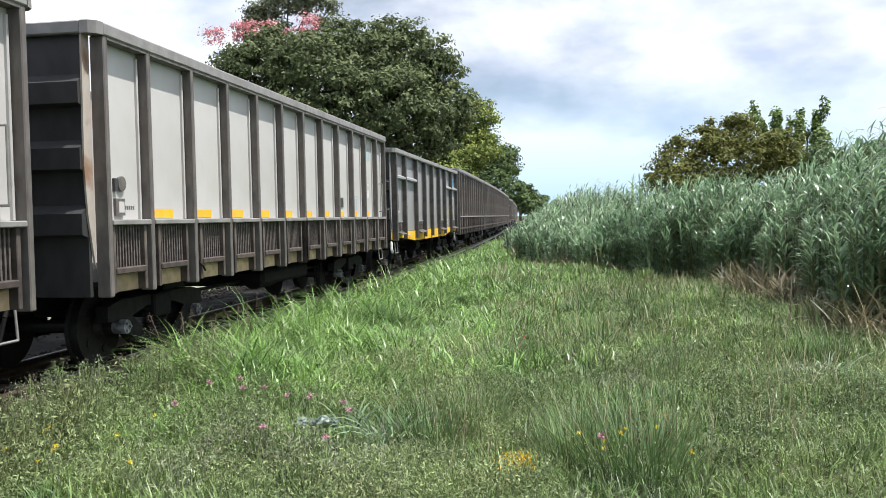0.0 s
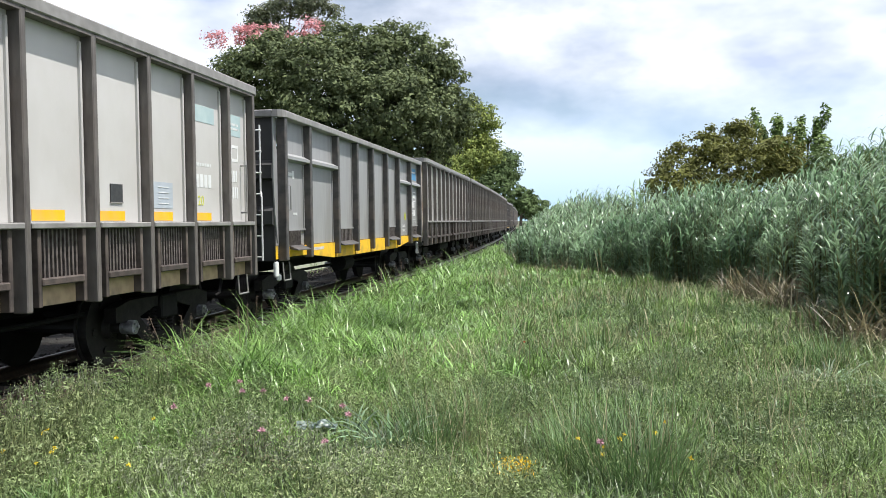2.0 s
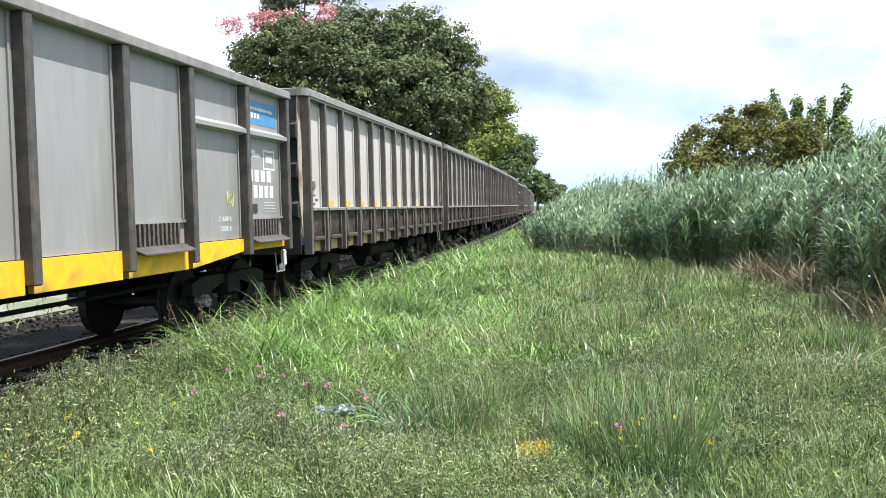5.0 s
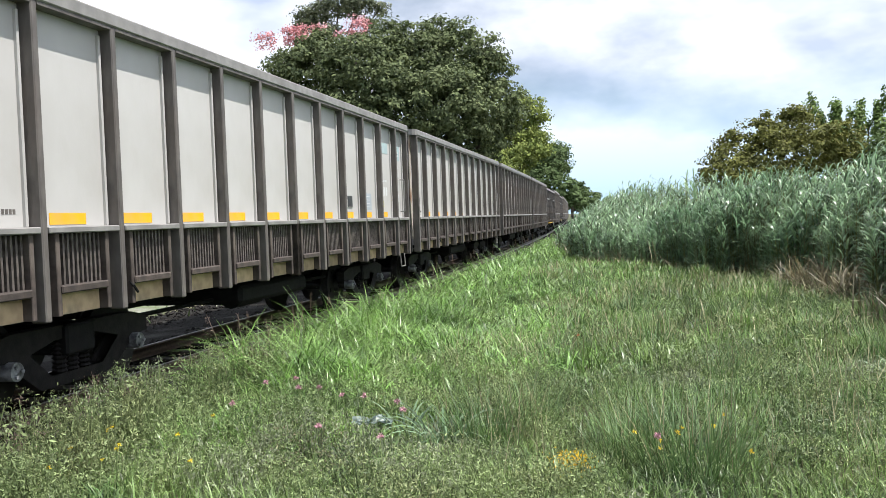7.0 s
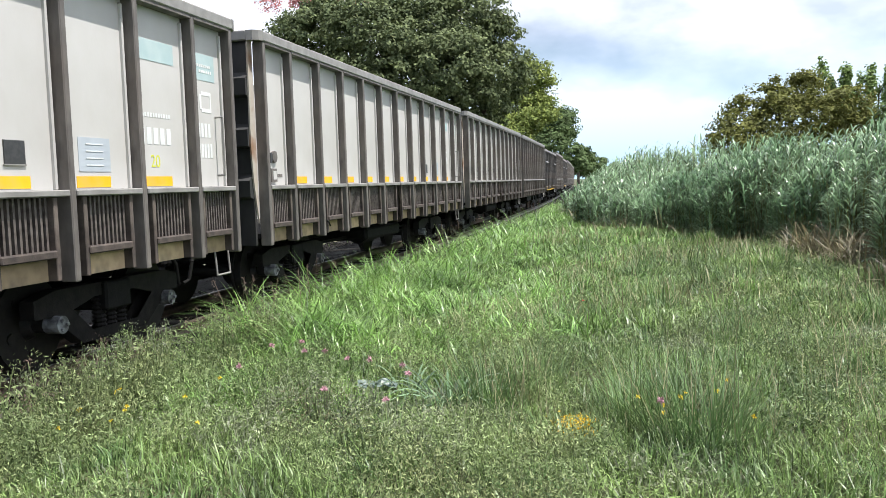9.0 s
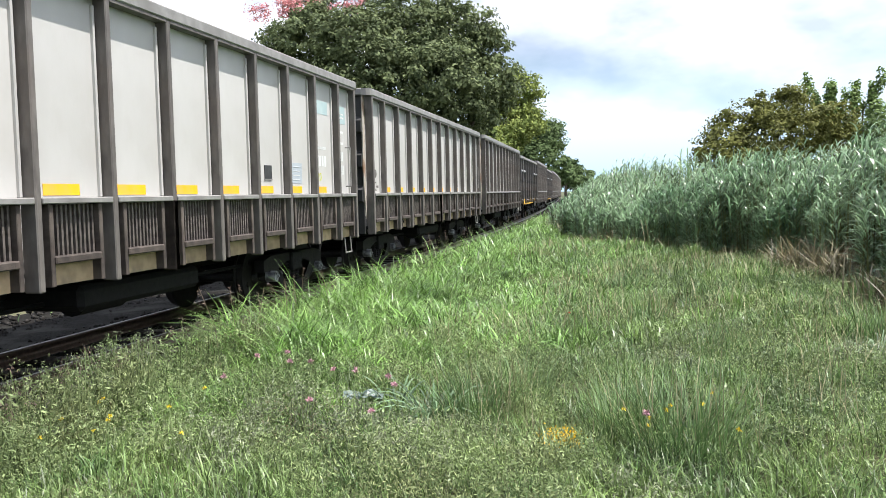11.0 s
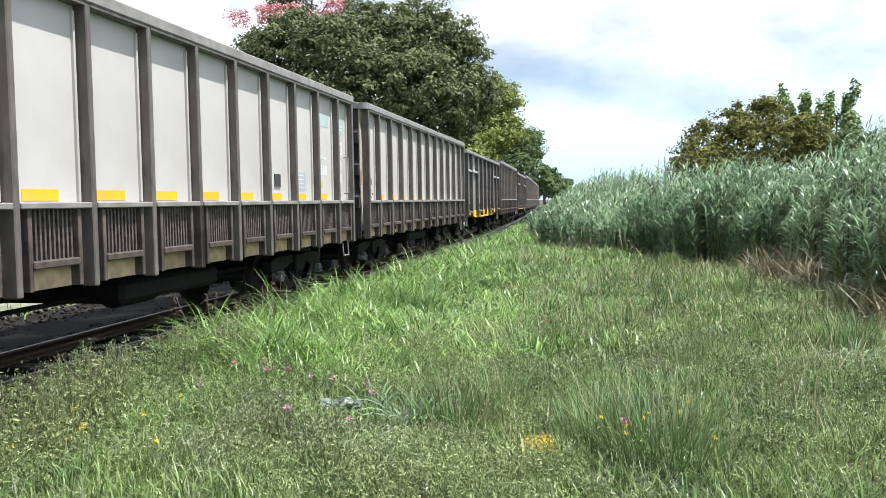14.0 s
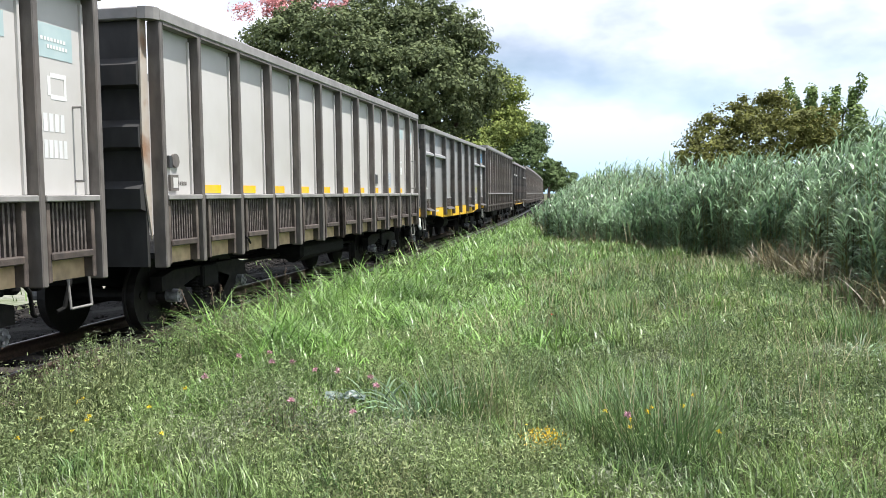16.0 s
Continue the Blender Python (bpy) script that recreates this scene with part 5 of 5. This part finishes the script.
shoots = [(13.3 + 0.33 * i + 0.1 * math.sin(i * 2.3), 37 + 0.3 * math.sin(i * 1.7), 5.3 + 0.45 * math.sin(i * 2.1) + 0.25 * math.sin(i * 0.9), 0.13) for i in range(11)]
tree("light_shrub", (15.2, 37), shoots + [(14.2, 36.6, 4.2, 0.4), (15.2, 36.6, 4.3, 0.4), (16.2, 36.6, 4.1, 0.4)], 7000, 0.15, 0.13, M_SHOOT, "light green shrub with upright shoots behind the cane", "shrub", 47, 0.15, stretch=4.0)
tree("green_bush", (17.5, 33), [(16.4, 33, 3.4, 1.0), (17.8, 33, 3.5, 1.1), (15.2, 34, 3.4, 1.0)], 9000, 0.14, 0.3, M_TREE3, "green bush standing behind the tall cane", "bush", 48, 0.15)


# ---- far side of the track ----
def far_side():
    rng = np.random.default_rng(61)
    p = scatter(rng, 30000, -14, 14, 3, 90)
    b = beside(p[:, 0], p[:, 1])
    p = p[(b < -4.3) & (b > -11) & (rng.random(len(p)) < np.where(b > -8.5, 0.25, 1))]
    m = len(p)
    arr = blades(rng, p, rng.uniform(0.08, 0.3, m), rng.uniform(0.02, 0.04, m), rng.uniform(0, 0.7, m), rng.uniform(0.3, 1.3, m), segs=2)
    stuff("far_grass", arr, M_LAWN, "short grass on the far side of the track", "grass")


far_side()


# ---- movement of the train ----
def gone(t):
    """Metres that the train has run since the start; it slows a little."""
    return 4.1486 * t - 0.0178 * t * t + 0.000553 * t ** 3


def wagon_pose(k, t):
    s = ENDS[k] - (HALF_G if k in GREY else HALF_W) - gone(t)
    xa, ya, _ = track(s - 4.1)
    xb, yb, _ = track(s + 4.1)
    return pose((xa + xb) / 2, (ya + yb) / 2, 0, 0, 0, -math.degrees(math.atan2(xb - xa, yb - ya)))


def motions():
    for k, wagon in enumerate(WAGONS):
        walk(wagon, [(i * 0.5, wagon_pose(k, i * 0.5)) for i in range(33)])
        for b in wagon.children:
            if b.name.startswith("bogie"):
                for c in b.children:
                    if c.name.startswith("wheelset"):
                        y = c.matrix_local.translation.y
                        walk(c, [(i * 4 / 30, pose(-1.3, y, 0.43) @ Matrix.Rotation(gone(i * 4 / 30) / 0.42, 4, "X")) for i in range(121)])


motions()
